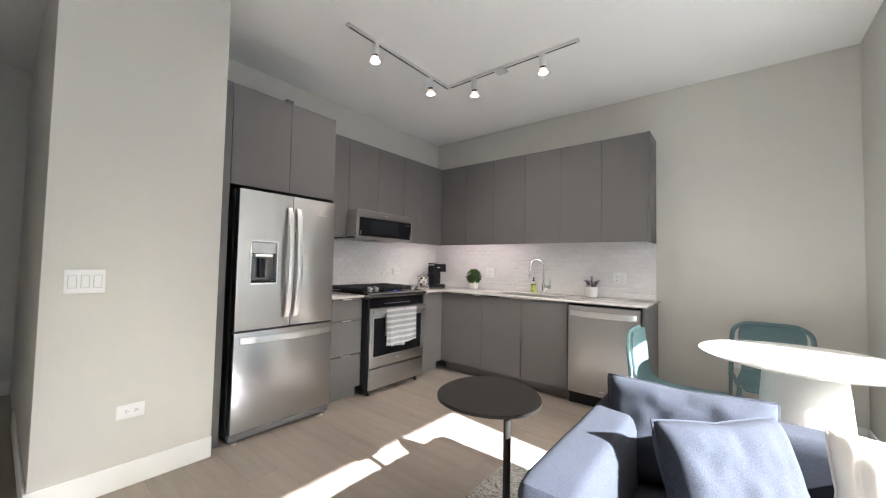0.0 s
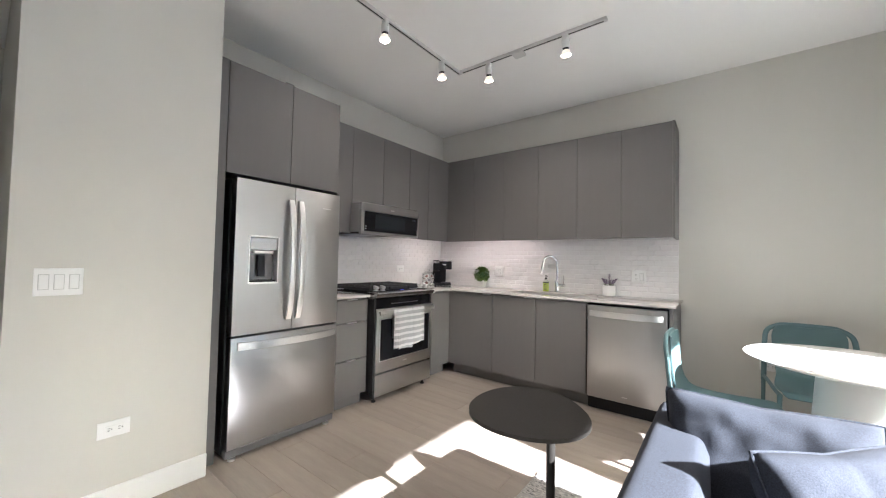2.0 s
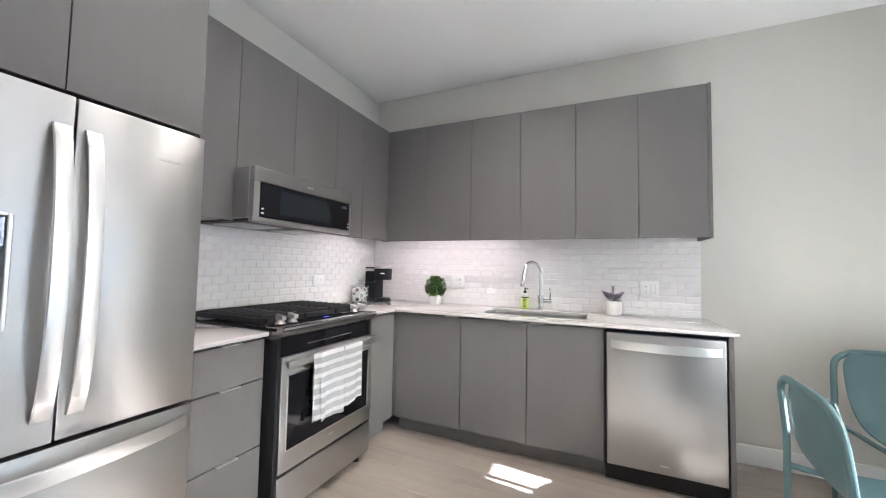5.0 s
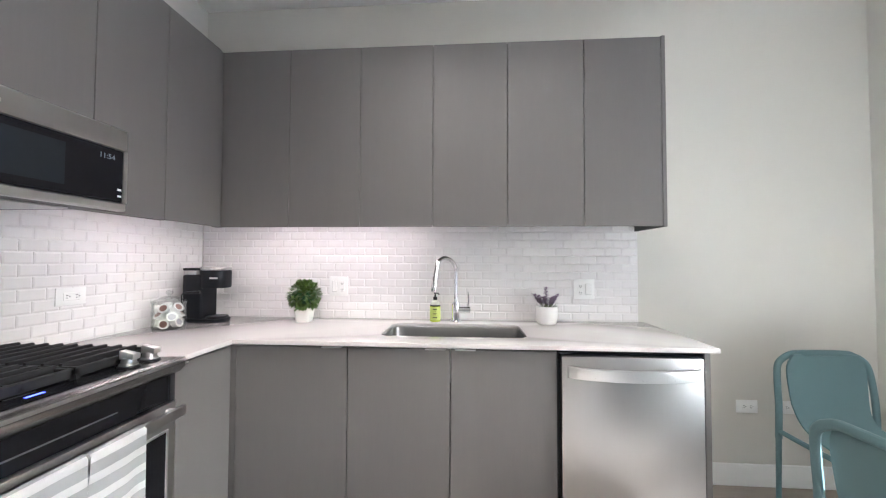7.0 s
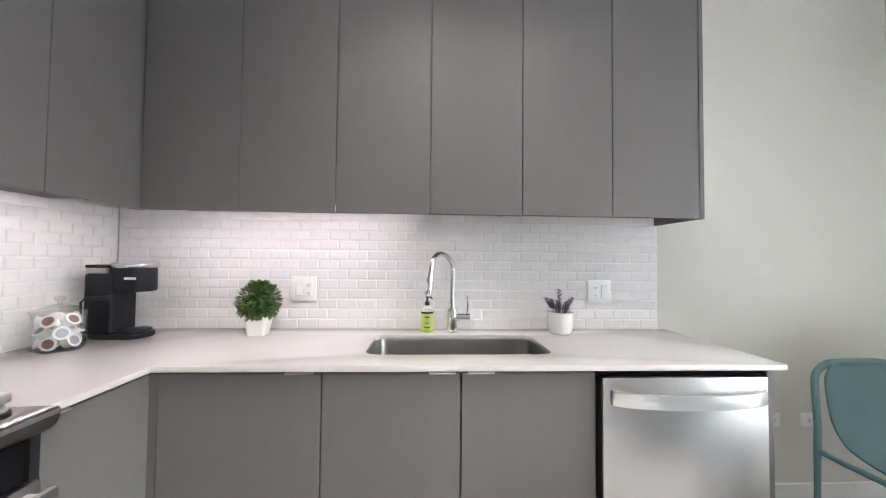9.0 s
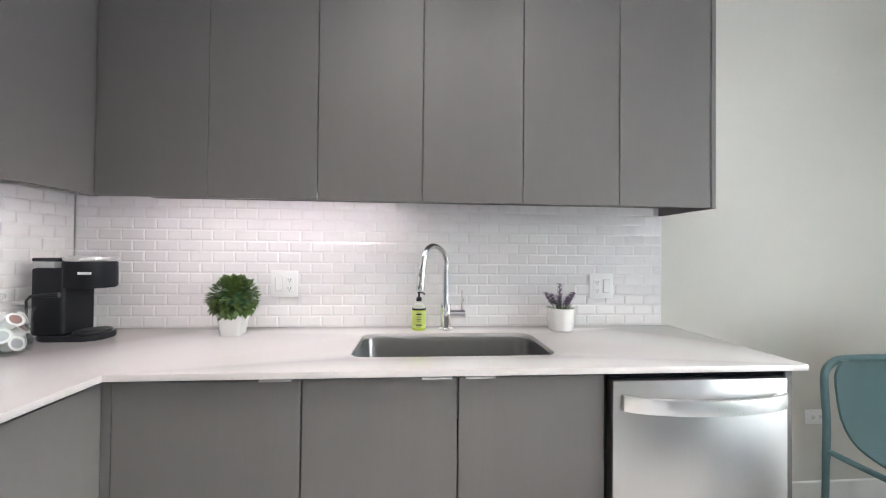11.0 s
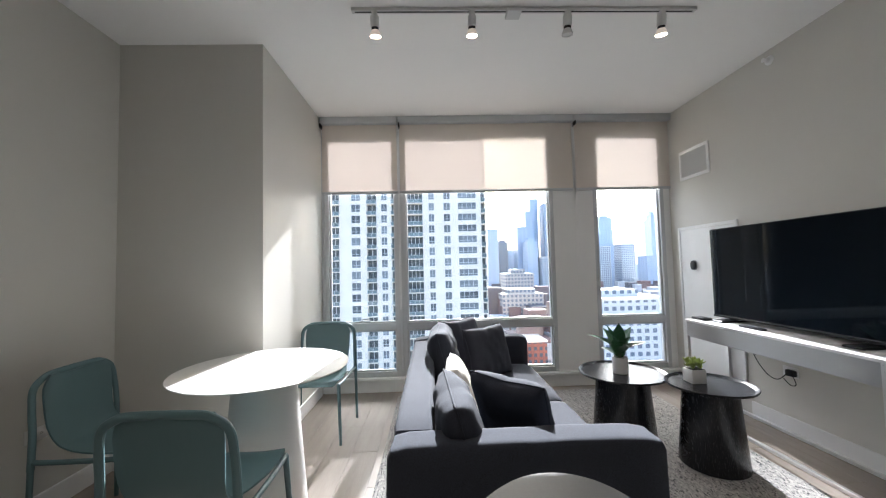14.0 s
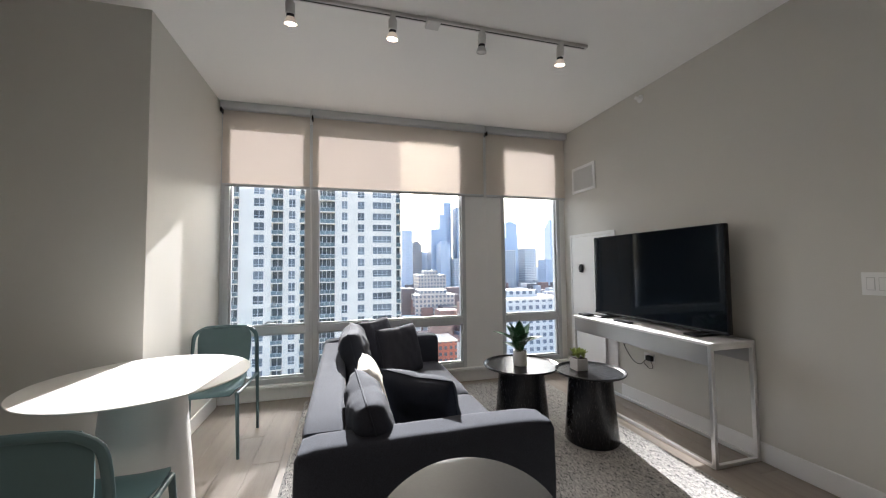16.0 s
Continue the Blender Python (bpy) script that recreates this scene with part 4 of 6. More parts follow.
part("nozzle", tube([(BX, BY, TOP + 0.184), (BX + 0.02, BY - 0.012, TOP + 0.183), (BX + 0.027, BY - 0.017, TOP + 0.175)], 0.0042, 8), black_plastic, pm)

sb.scale = (0.9, 0.9, 0.9)
# coffee maker
KX0, KX1, KY0, KY1 = -2.842, -2.622, 4.03, 4.165
cm = thing("coffee_maker", ((KX0 + KX1) / 2, (KY0 + KY1) / 2, TOP), "slim black single-serve coffee maker", "coffee maker")
charcoal = mat("charcoal_plastic", (0.012, 0.013, 0.016), 0.45, grain=300, bump=0.06)
for dull in (charcoal,):
    dull.node_tree.nodes["Principled BSDF"].inputs["Specular IOR Level"].default_value = 0.2
part("base", prism(rounded(KX0, KX1, KY0, KY1, 0.045), TOP, TOP + 0.022, 0.005), charcoal, cm)
part("drip_tray", prism(rounded(KX1 - 0.105, KX1 - 0.006, KY0 + 0.008, KY1 - 0.008, 0.045), TOP + 0.022, TOP + 0.034, 0.003), black_plastic, cm)
part("column", box(KX0, KX1 - 0.105, KY0, KY1, TOP + 0.022, TOP + 0.272, 0.012, 3), charcoal, cm)
part("tank_lid", box(KX0, KX0 + 0.085, KY0 + 0.002, KY1 - 0.002, TOP + 0.295, TOP + 0.308, 0.004), charcoal, cm)
part("tank_window", box(KX0 + 0.006, KX0 + 0.078, KY0 + 0.004, KY1 - 0.004, TOP + 0.272, TOP + 0.295), mat("smoke_clear", (0.45, 0.45, 0.44), 0.15, bump=0), cm)
hd = part("brew_head", prism(rounded(KX0 + 0.08, KX1 + 0.004, KY0 - 0.002, KY1 + 0.002, 0.05), TOP + 0.195, TOP + 0.296, 0.006), charcoal, cm)
part("lid", prism(rounded(KX0 + 0.082, KX1 + 0.006, KY0 - 0.003, KY1 + 0.003, 0.05), TOP + 0.296, TOP + 0.316, 0.008), steel, cm, "silver top lid")
part("lid_handle", box(KX1 - 0.05, KX1 + 0.008, KY0 - 0.006, KY0 + 0.001, TOP + 0.300, TOP + 0.307, 0.002), steel_bright, cm)
part("logo_bar", box(KX1 - 0.055, KX1 - 0.01, KY0 - 0.0045, KY0 - 0.001, TOP + 0.248, TOP + 0.257), white_plastic, hd)

# pod jar
JX, JY = -2.775, 3.87
jar = thing("pod_jar", (JX, JY, TOP), "clear glass jar of white coffee pods", "jar")
part("glass", lathe([(0, 0.0), (0.068, 0.0), (0.074, 0.006), (0.076, 0.05), (0.074, 0.125), (0.077, 0.138), (0.0735, 0.138), (0.071, 0.125), (0.0725, 0.05), (0.070, 0.010), (0, 0.007)], 40, (JX, JY, TOP)), clear_glass, jar)
jl = part("lid", lathe([(0.077, 0.139), (0.079, 0.144), (0.055, 0.153), (0.035, 0.162), (0.022, 0.166), (0, 0.166)], 40, (JX, JY, TOP)), clear_glass, jar)
part("knob", lathe([(0, 0.166), (0.008, 0.166), (0.007, 0.174), (0.016, 0.183), (0.014, 0.194), (0, 0.198)], 20, (JX, JY, TOP)), clear_glass, jl)
pod_white = mat("pod_white", (0.84, 0.83, 0.82), 0.4)
foil_rose = mat("foil_rose", (0.30, 0.17, 0.15), 0.35, metal=0.3)
foil_grey = mat("foil_grey", (0.45, 0.43, 0.48), 0.3, metal=0.4)
for k in range(15):
    lay, j = divmod(k, 5)
    a = 2 * math.pi * j / 5 + lay * 0.6
    m = Matrix.Translation((JX + 0.040 * math.cos(a), JY + 0.040 * math.sin(a), TOP + 0.030 + 0.037 * lay)) @ Matrix.Rotation(a, 4, 'Z') @ Matrix.Rotation(radians(70 + 25 * math.sin(k * 2.2)), 4, 'Y') @ Matrix.Rotation(k, 4, 'Z')
    pod = part("coffee_pod", turned(lathe([(0, -0.018), (0.017, -0.018), (0.021, 0.014), (0.0245, 0.015), (0.0245, 0.0175), (0, 0.0175)], 18), m), pod_white, jar)
    part("foil_lid", turned(lathe([(0, 0.0178), (0.017, 0.0178), (0.0165, 0.0186), (0, 0.0186)], 18), m), foil_rose if k % 3 else foil_grey, pod)
# handled scoop behind the jar
sc = thing("tamper", (-2.79, 3.975, TOP), "small black handled scoop leaning by the coffee maker", "scoop")
part("handle", tube([(-2.775, 3.965, TOP + 0.175), (-2.70, 3.985, TOP + 0.178)], [0.006, 0.010], 10), black_plastic, sc)
part("stem", tube([(-2.775, 3.965, TOP + 0.175), (-2.795, 3.972, TOP + 0.16), (-2.79, 3.975, TOP + 0.0)], 0.004, 8), black_plastic, sc)


# ---- outlets and switches ----
# grey rim left visible round each rocker, painted as its gap's shadow
rocker_gap_shade = mat("rocker_gap_shade", (0.55, 0.55, 0.54), 0.5, bump=0)


def plate(name, place, normal, w, h, label, kind, category):
    """A wall plate; normal is one of '-y', '+x', '+y', '-x'. kind: rows of 'outlet' or 'rocker' across."""
    rz = {'-y': 0, '+x': 90, '+y': 180, '-x': -90}[normal]
    p = thing(name, place, label, category, rz=rz, world_built=False)
    part("cover", box(-w / 2, w / 2, -0.006, 0.0, -h / 2, h / 2, 0.002, 2), white_plastic, p)
    n = len(kind)
    for i, k in enumerate(kind):
        cx = (i - (n - 1) / 2) * 0.046
        if k in "ORh":
            iw, ih = (0.033, 0.066) if k != 'h' else (0.066, 0.033)
            d = part("device", box(cx - iw / 2, cx + iw / 2, -0.0085, -0.006, -ih / 2, ih / 2, 0.0012), rocker_gap_shade if k == 'R' else white_plastic, p)
            if k == 'R':
                part("rocker", box(cx - 0.0138, cx + 0.0138, -0.0105, -0.0085, -0.0305, 0.0305, 0.001), white_plastic, d)
            else:
                for s in (-1, 1):
                    for dx in (-0.0055, 0.0055):
                        x, z = (cx + dx, s * 0.019) if k == 'O' else (cx + s * 0.019, dx)
                        sx, sz = (0.0012, 0.004) if k == 'O' else (0.004, 0.0012)
                        part("slot", box(x - sx, x + sx, -0.0092, -0.0084, z - sz, z + sz), dark_slot, d)
                    x, z = (cx, s * 0.019 - 0.010) if k == 'O' else (cx + s * 0.019 + 0.010, 0)
                    part("slot", box(x - 0.002, x + 0.002, -0.0092, -0.0084, z - 0.002, z + 0.002), dark_slot, d)
    return p


plate("outlet", (-2.03, N_Y - 0.0135, 1.11), '-y', 0.118, 0.118, "white double wall plate with switch and outlet", "RO", "outlet")
plate("outlet", (-0.55, N_Y - 0.0135, 1.105), '-y', 0.118, 0.118, "white double wall plate with outlet and switch", "OR", "outlet")
plate("outlet", (W_X + 0.0135, 3.52, 1.115), '+x', 0.118, 0.075, "white horizontal outlet on the tiled splashback", "h", "outlet")
plate("outlet", (0.355, N_Y - 0.0005, 0.445), '-y', 0.115, 0.072, "white horizontal outlet low on the wall", "h", "outlet")
plate("outlet", (0.585, N_Y - 0.0005, 0.445), '-y', 0.115, 0.072, "white horizontal data plate low on the wall", "h", "outlet")
plate("light_switch", (-2.1995, 0.700, 1.09), '+x', 0.150, 0.118, "white triple rocker switch on the wall", "RRR", "light switch")
plate("outlet", (-2.1995, 0.905, 0.395), '+x', 0.118, 0.075, "white horizontal outlet low on the wall", "h", "outlet")
plate("light_switch", (-0.30, S_Y + 0.0005, 1.17), '+y', 0.118, 0.118, "white double rocker switch on the wall", "RR", "light switch")
plate("outlet", (1.16, S_Y + 0.0005, 0.455), '+y', 0.115, 0.075, "white horizontal outlet behind the console", "h", "outlet")

# ---- ceiling track lights ----
track_white = mat("track_white", (0.62, 0.615, 0.60), 0.4, bump=0.0)
bulb_on = glow("bulb_on", (1.0, 0.86, 0.70), 14.0)
bulb_body = glow("bulb_body", (1.0, 0.84, 0.68), 0.06)
bulb_glass = mat("bulb_glass", (0.75, 0.74, 0.72), 0.08, bump=0, coat=0.5)
TZ = CEIL - 0.022


def track(name, runs, feed, heads, label):
    tr = thing(name, (feed[0], feed[1], TZ), label, "track light")
    for a, b in runs:
        ax = 'x' if abs(a[0] - b[0]) > abs(a[1] - b[1]) else 'y'
        lo, hi = (min(a[0], b[0]), min(a[1], b[1])), (max(a[0], b[0]), max(a[1], b[1]))
        w = 0.018
        if ax == 'x':
            r = part("rail", box(lo[0], hi[0], a[1] - w, a[1] + w, TZ, CEIL - 0.001, 0.002), track_white, tr)
            part("slot", box(lo[0] + 0.02, hi[0] - 0.02, a[1] - 0.005, a[1] + 0.005, TZ - 0.0012, TZ + 0.001), dark_slot, r)
        else:
            r = part("rail", box(a[0] - w, a[0] + w, lo[1], hi[1], TZ, CEIL - 0.001, 0.002), track_white, tr)
            part("slot", box(a[0] - 0.005, a[0] + 0.005, lo[1] + 0.02, hi[1] - 0.02, TZ - 0.0012, TZ + 0.001), dark_slot, r)
    part("feed_box", box(feed[0] - 0.045, feed[0] + 0.045, feed[1] - 0.045, feed[1] + 0.045, TZ - 0.022, TZ + 0.0, 0.003), track_white, tr)
    for x, y, dx, dy, lit in heads:
        sp = part("spot_head", box(x - 0.022, x + 0.022, y - 0.016, y + 0.016, TZ - 0.030, TZ - 0.0005, 0.003), track_white, tr, "white spot head")
        d = Vector((dx, dy, -1)).normalized()
        c = Vector((x, y, TZ - 0.045))
        m = Matrix.Translation(c) @ Vector((0, 0, -1)).rotation_difference(d).to_matrix().to_4x4()
        part("yoke", tube(arc([(x + 0.02, y, TZ - 0.028), (x + 0.028, y, TZ - 0.042), tuple(c + d * 0.01)], 4), 0.006, 8), track_white, sp)
        part("socket", turned(lathe([(0, 0.018), (0.024, 0.018), (0.027, 0.014), (0.027, -0.042), (0.02, -0.047), (0, -0.047)], 24), m), track_white, sp)
        part("collar", turned(lathe([(0.022, -0.047), (0.022, -0.062), (0.02, -0.063)], 24, cap=True), m), dark_slot, sp)
        part("reflector", turned(lathe([(0.021, -0.061), (0.026, -0.070), (0.033, -0.090), (0.034, -0.098), (0.032, -0.099)], 28), m), bulb_body if lit else bulb_glass, sp)
        part("bulb_face", turned(lathe([(0, -0.102), (0.018, -0.101), (0.029, -0.097), (0.032, -0.093)], 28), m), bulb_on if lit else bulb_glass, sp, "glowing bulb face" if lit else "unlit bulb face")
        if lit:
            lamp = new("track_lamp", bpy.data.lights.new("track_lamp", 'SPOT'))
            lamp.data.energy, lamp.data.color, lamp.data.spot_size, lamp.data.spot_blend, lamp.data.shadow_soft_size = 2.0, (1.0, 0.82, 0.64), radians(140), 1.0, 0.05
            lamp.matrix_world = look(tuple(c + d * 0.115), tuple(c + d * 2))


track("track_light", [((-1.76, 1.88), (-1.76, 3.04)), ((-1.742, 3.022), (-0.54, 3.022))], (-1.19, 3.022),
      [(-1.76, 2.14, 0.05, -0.05, True), (-1.76, 2.77, 0.05, 0.05, True), (-1.46, 3.022, -0.05, 0.2, True), (-0.82, 3.022, 0.0, 0.15, True)], "white L-shaped ceiling track with four lit spots")
track("track_light", [((0.71, 0.46), (0.71, 2.62))], (0.71, 1.62),
      [(0.71, 2.48, 0.25, 0.0, True), (0.71, 1.88, 0.2, 0.0, True), (0.71, 1.28, 0.15, 0.0, False), (0.71, 0.68, 0.2, -0.05, True)], "white straight ceiling track with spots, one unlit")

# under-cabinet light strips
led = glow("led_strip", (1.0, 0.79, 0.69), 2.4)
for a in ((-2.52, -1.55, UN + 0.050, UN + 0.072), (UW - 0.072, UW - 0.050, 3.55, 3.93), (UW - 0.072, UW - 0.050, 2.24, 2.42)):
    u = thing("under_cabinet_light", ((a[0] + a[1]) / 2, (a[2] + a[3]) / 2, UP0 + 0.011), "thin lit strip under the wall cabinets", "light strip", "under-cabinet light strips")
    part("channel", box(a[0] - 0.006, a[1] + 0.006, a[2] - 0.006, a[3] + 0.006, UP0 + 0.0175, UP0 + 0.0248), steel_bright, u)
    part("diffuser", box(*a, UP0 + 0.011, UP0 + 0.0172), led, u, "glowing strip diffuser")

# ---- south wall ----
v = thing("wall_vent", (1.995, S_Y, 2.11), "white return air grille on the wall", "vent")
VX0, VX1, VZ0, VZ1 = 1.80, 2.20, 2.11, 2.41
for a in ((VX0, VX1, VZ0, VZ0 + 0.03), (VX0, VX1, VZ1 - 0.03, VZ1), (VX0, VX0 + 0.03, VZ0 + 0.03, VZ1 - 0.03), (VX1 - 0.03, VX1, VZ0 + 0.03, VZ1 - 0.03)):
    part("frame", box(a[0], a[1], S_Y + 0.0005, S_Y + 0.012, a[2], a[3], 0.002), white_plastic, v)
part("backing", box(VX0 + 0.03, VX1 - 0.03, S_Y + 0.0005, S_Y + 0.002, VZ0 + 0.03, VZ1 - 0.03), dark_slot, v)
for k in range(17):
    x = VX0 + 0.04 + k * 0.02
    part("slat", turned(box(-0.007, 0.007, -0.0008, 0.0008, VZ0 + 0.031, VZ1 - 0.031), Matrix.Translation((x, S_Y + 0.007, 0)) @ Matrix.Rotation(radians(50), 4, 'Z')), white_plastic, v)
ad = thing("door_1", (1.90, S_Y, 0.15), "white flush access door with an aluminium frame", "door", kind="structure")
AX0, AX1, AZ0, AZ1 = 1.53, 2.27, 0.15, 1.63
for a in ((AX0, AX0 + 0.03, AZ0, AZ1), (AX1 - 0.03, AX1, AZ0, AZ1), (AX0 + 0.03, AX1 - 0.03, AZ1 - 0.03, AZ1), (AX0 + 0.03, AX1 - 0.03, AZ0, AZ0 + 0.03)):
    part("door_frame", box(a[0], a[1], S_Y + 0.0005, S_Y + 0.016, a[2], a[3], 0.002), trim_white, ad)
part("leaf", box(AX0 + 0.033, AX1 - 0.033, S_Y + 0.0005, S_Y + 0.012, AZ0 + 0.033, AZ1 - 0.033, 0.002), trim_white, ad)
part("handle", lathe([(0, 0), (0.012, 0), (0.012, 0.008), (0, 0.008)], 16), steel_bright, ad).matrix_local = pose(1.60 - 1.90, 0.016, 0.75, -90, 0, 0)
th = thing("thermostat", (2.055, S_Y + 0.012, 1.19), "small round dark thermostat on the access door", "thermostat")
part("plate", turned(prism(rounded(-0.036, 0.036, -0.05, 0.05, 0.034), 0, 0.008, 0.002), Matrix.Translation((2.055, S_Y + 0.0125, 1.24)) @ Matrix.Rotation(radians(-90), 4, 'X')), mat("stat_grey", (0.25, 0.25, 0.25), 0.4), th)
part("dial", turned(prism(rounded(-0.032, 0.032, -0.045, 0.045, 0.031), 0.008, 0.022, 0.003), Matrix.Translation((2.055, S_Y + 0.0125, 1.24)) @ Matrix.Rotation(radians(-90), 4, 'X')), black_plastic, th)
sk = thing("sprinkler", (1.16, S_Y, 2.80), "white sidewall fire sprinkler below the ceiling", "sprinkler")
rot = Matrix.Translation((1.16, S_Y + 0.0005, 2.80)) @ Matrix.Rotation(radians(-90), 4, 'X')
part("rosette", turned(lathe([(0, 0), (0.036, 0), (0.034, 0.006), (0.018, 0.012), (0.014, 0.03), (0, 0.03)], 28), rot), white_plastic, sk)
part("deflector", turned(lathe([(0, 0.05), (0.016, 0.05), (0.016, 0.052), (0, 0.052)], 20, bm=tube([(0, 0.008, 0.028), (0, 0.008, 0.05)], 0.002, 6)), rot), steel_bright, sk)

# ---- console and television ----
CX0, CX1, CY0, CY1, CZ = 0.28, 1.70, -0.435, -0.055, 0.775
co = thing("console_table", ((CX0 + CX1) / 2, (CY0 + CY1) / 2, 0), "slim console with a steel frame and white top", "console table")
part("top", box(CX0, CX1, CY0, CY1, CZ - 0.018, CZ, 0.002), trim_white, co, "white console top")
for y0, y1 in ((CY1 - 0.02, CY1), (CY0, CY0 + 0.02)):
    part("apron", box(CX0 + 0.001, CX1 - 0.001, y0 + 0.001, y1 - 0.001, CZ - 0.145, CZ - 0.018, 0.002), steel, co, "brushed steel apron")
tw = 0.026
for x in (CX0, CX1 - tw):
    for y in (CY0, CY1 - tw):
        part("leg", box(x, x + tw, y, y + tw, 0.0, CZ - 0.018, 0.002), steel_bright, co)
    part("floor_rail", box(x + 0.001, x + tw - 0.001, CY0 + tw, CY1 - tw, 0.0, tw - 0.002, 0.002), steel_bright, co)
    part("end_rail", box(x + 0.001, x + tw - 0.001, CY0 + tw, CY1 - tw, CZ - 0.045, CZ - 0.019, 0.002), steel_bright, co)
for y in (CY0, CY1 - tw):
    part("floor_rail", box(CX0 + tw, CX1 - tw, y + 0.001, y + tw - 0.001, 0.0, tw - 0.002, 0.002), steel_bright, co)
tv = thing("television", (1.0, -0.29, CZ), "large flat black television on two feet", "television")
screen = mat("screen", (0.006, 0.009, 0.013), 0.05, bump=0, rough_vary=0.01)
part("cabinet", box(0.34, 1.66, -0.335, -0.292, 0.80, 1.555, 0.008, 2), black_plastic, tv)
part("screen", box(0.347, 1.653, -0.2922, -0.2895, 0.816, 1.548, 0.001), screen, tv, "dark reflective screen")
part("bezel", box(0.34, 1.66, -0.292, -0.287, 0.800, 0.815, 0.002), black_plastic, tv)
for x in (0.52, 1.48):
    ft = part("foot", box(x - 0.03, x + 0.03, -0.335, -0.30, CZ + 0.012, 0.83, 0.004), black_plastic, tv)
    part("foot_plate", box(x - 0.055, x + 0.055, -0.41, -0.17, CZ + 0.0005, CZ + 0.014, 0.005), black_plastic, ft)
rb = thing("streaming_box", (1.62, -0.15, CZ), "small black streaming box on the console", "media box")
part("case", box(1.56, 1.70, -0.20, -0.115, CZ + 0.0005, CZ + 0.022, 0.006, 2), black_plastic, rb)
part("light_mark", box(1.62, 1.63, -0.1165, -0.1148, CZ + 0.010, CZ + 0.013), white_plastic, rb)
rc = thing("remote_control", (1.16, -0.17, CZ), "slim black remote control on the console", "remote control")
part("case", box(1.06, 1.26, -0.20, -0.16, CZ + 0.0005, CZ + 0.016, 0.006, 2), black_plastic, rc)
for k in range(6):
    part("button", box(1.085 + 0.026 * k, 1.098 + 0.026 * k, -0.186, -0.174, CZ + 0.0155, CZ + 0.0178), dark_slot, rc)
ca = thing("power_cable", (1.19, S_Y + 0.03, 0.44), "black power adapter and looped cable in the outlet", "power cable")
part("adapter", box(1.105, 1.165, S_Y + 0.010, S_Y + 0.045, 0.43, 0.475, 0.006, 2), black_plastic, ca)
part("cord", tube(arc([(1.16, S_Y + 0.03, 0.445), (1.22, S_Y + 0.05, 0.385), (1.33, S_Y + 0.03, 0.40), (1.42, S_Y + 0.03, 0.50), (1.45, S_Y + 0.03, 0.60), (1.43, S_Y + 0.03, 0.62), (1.40, S_Y + 0.03, 0.56), (1.43, S_Y + 0.02, 0.52), (1.44, S_Y + 0.02, 0.63), (1.44, S_Y + 0.04, 0.73)], 6), 0.0035, 6), black_plastic, ca)
part("cord", tube(arc([(1.12, S_Y + 0.03, 0.435), (1.09, S_Y + 0.04, 0.385), (1.14, S_Y + 0.03, 0.365), (1.19, S_Y + 0.03, 0.40)], 6), 0.003, 6), black_plastic, ca)

# ---- dining table and chairs ----
DX, DY, DZ, DR = 0.606, 3.098, 0.762, 0.448
dt = thing("dining_table", (DX, DY, 0), "round white table on a tapered pedestal", "dining table")
part("tabletop", lathe([(0, DZ - 0.022), (DR - 0.05, DZ - 0.022), (DR - 0.004, DZ - 0.008), (DR, DZ - 0.004), (DR - 0.001, DZ - 0.001), (DR - 0.004, DZ), (0, DZ)], 96, (DX, DY, 0)), table_white, dt)
part("pedestal", lathe([(0, 0), (0.215, 0), (0.217, 0.006), (0.16, DZ - 0.023), (0, DZ - 0.023)], 64, (DX, DY, 0)), table_white, dt)


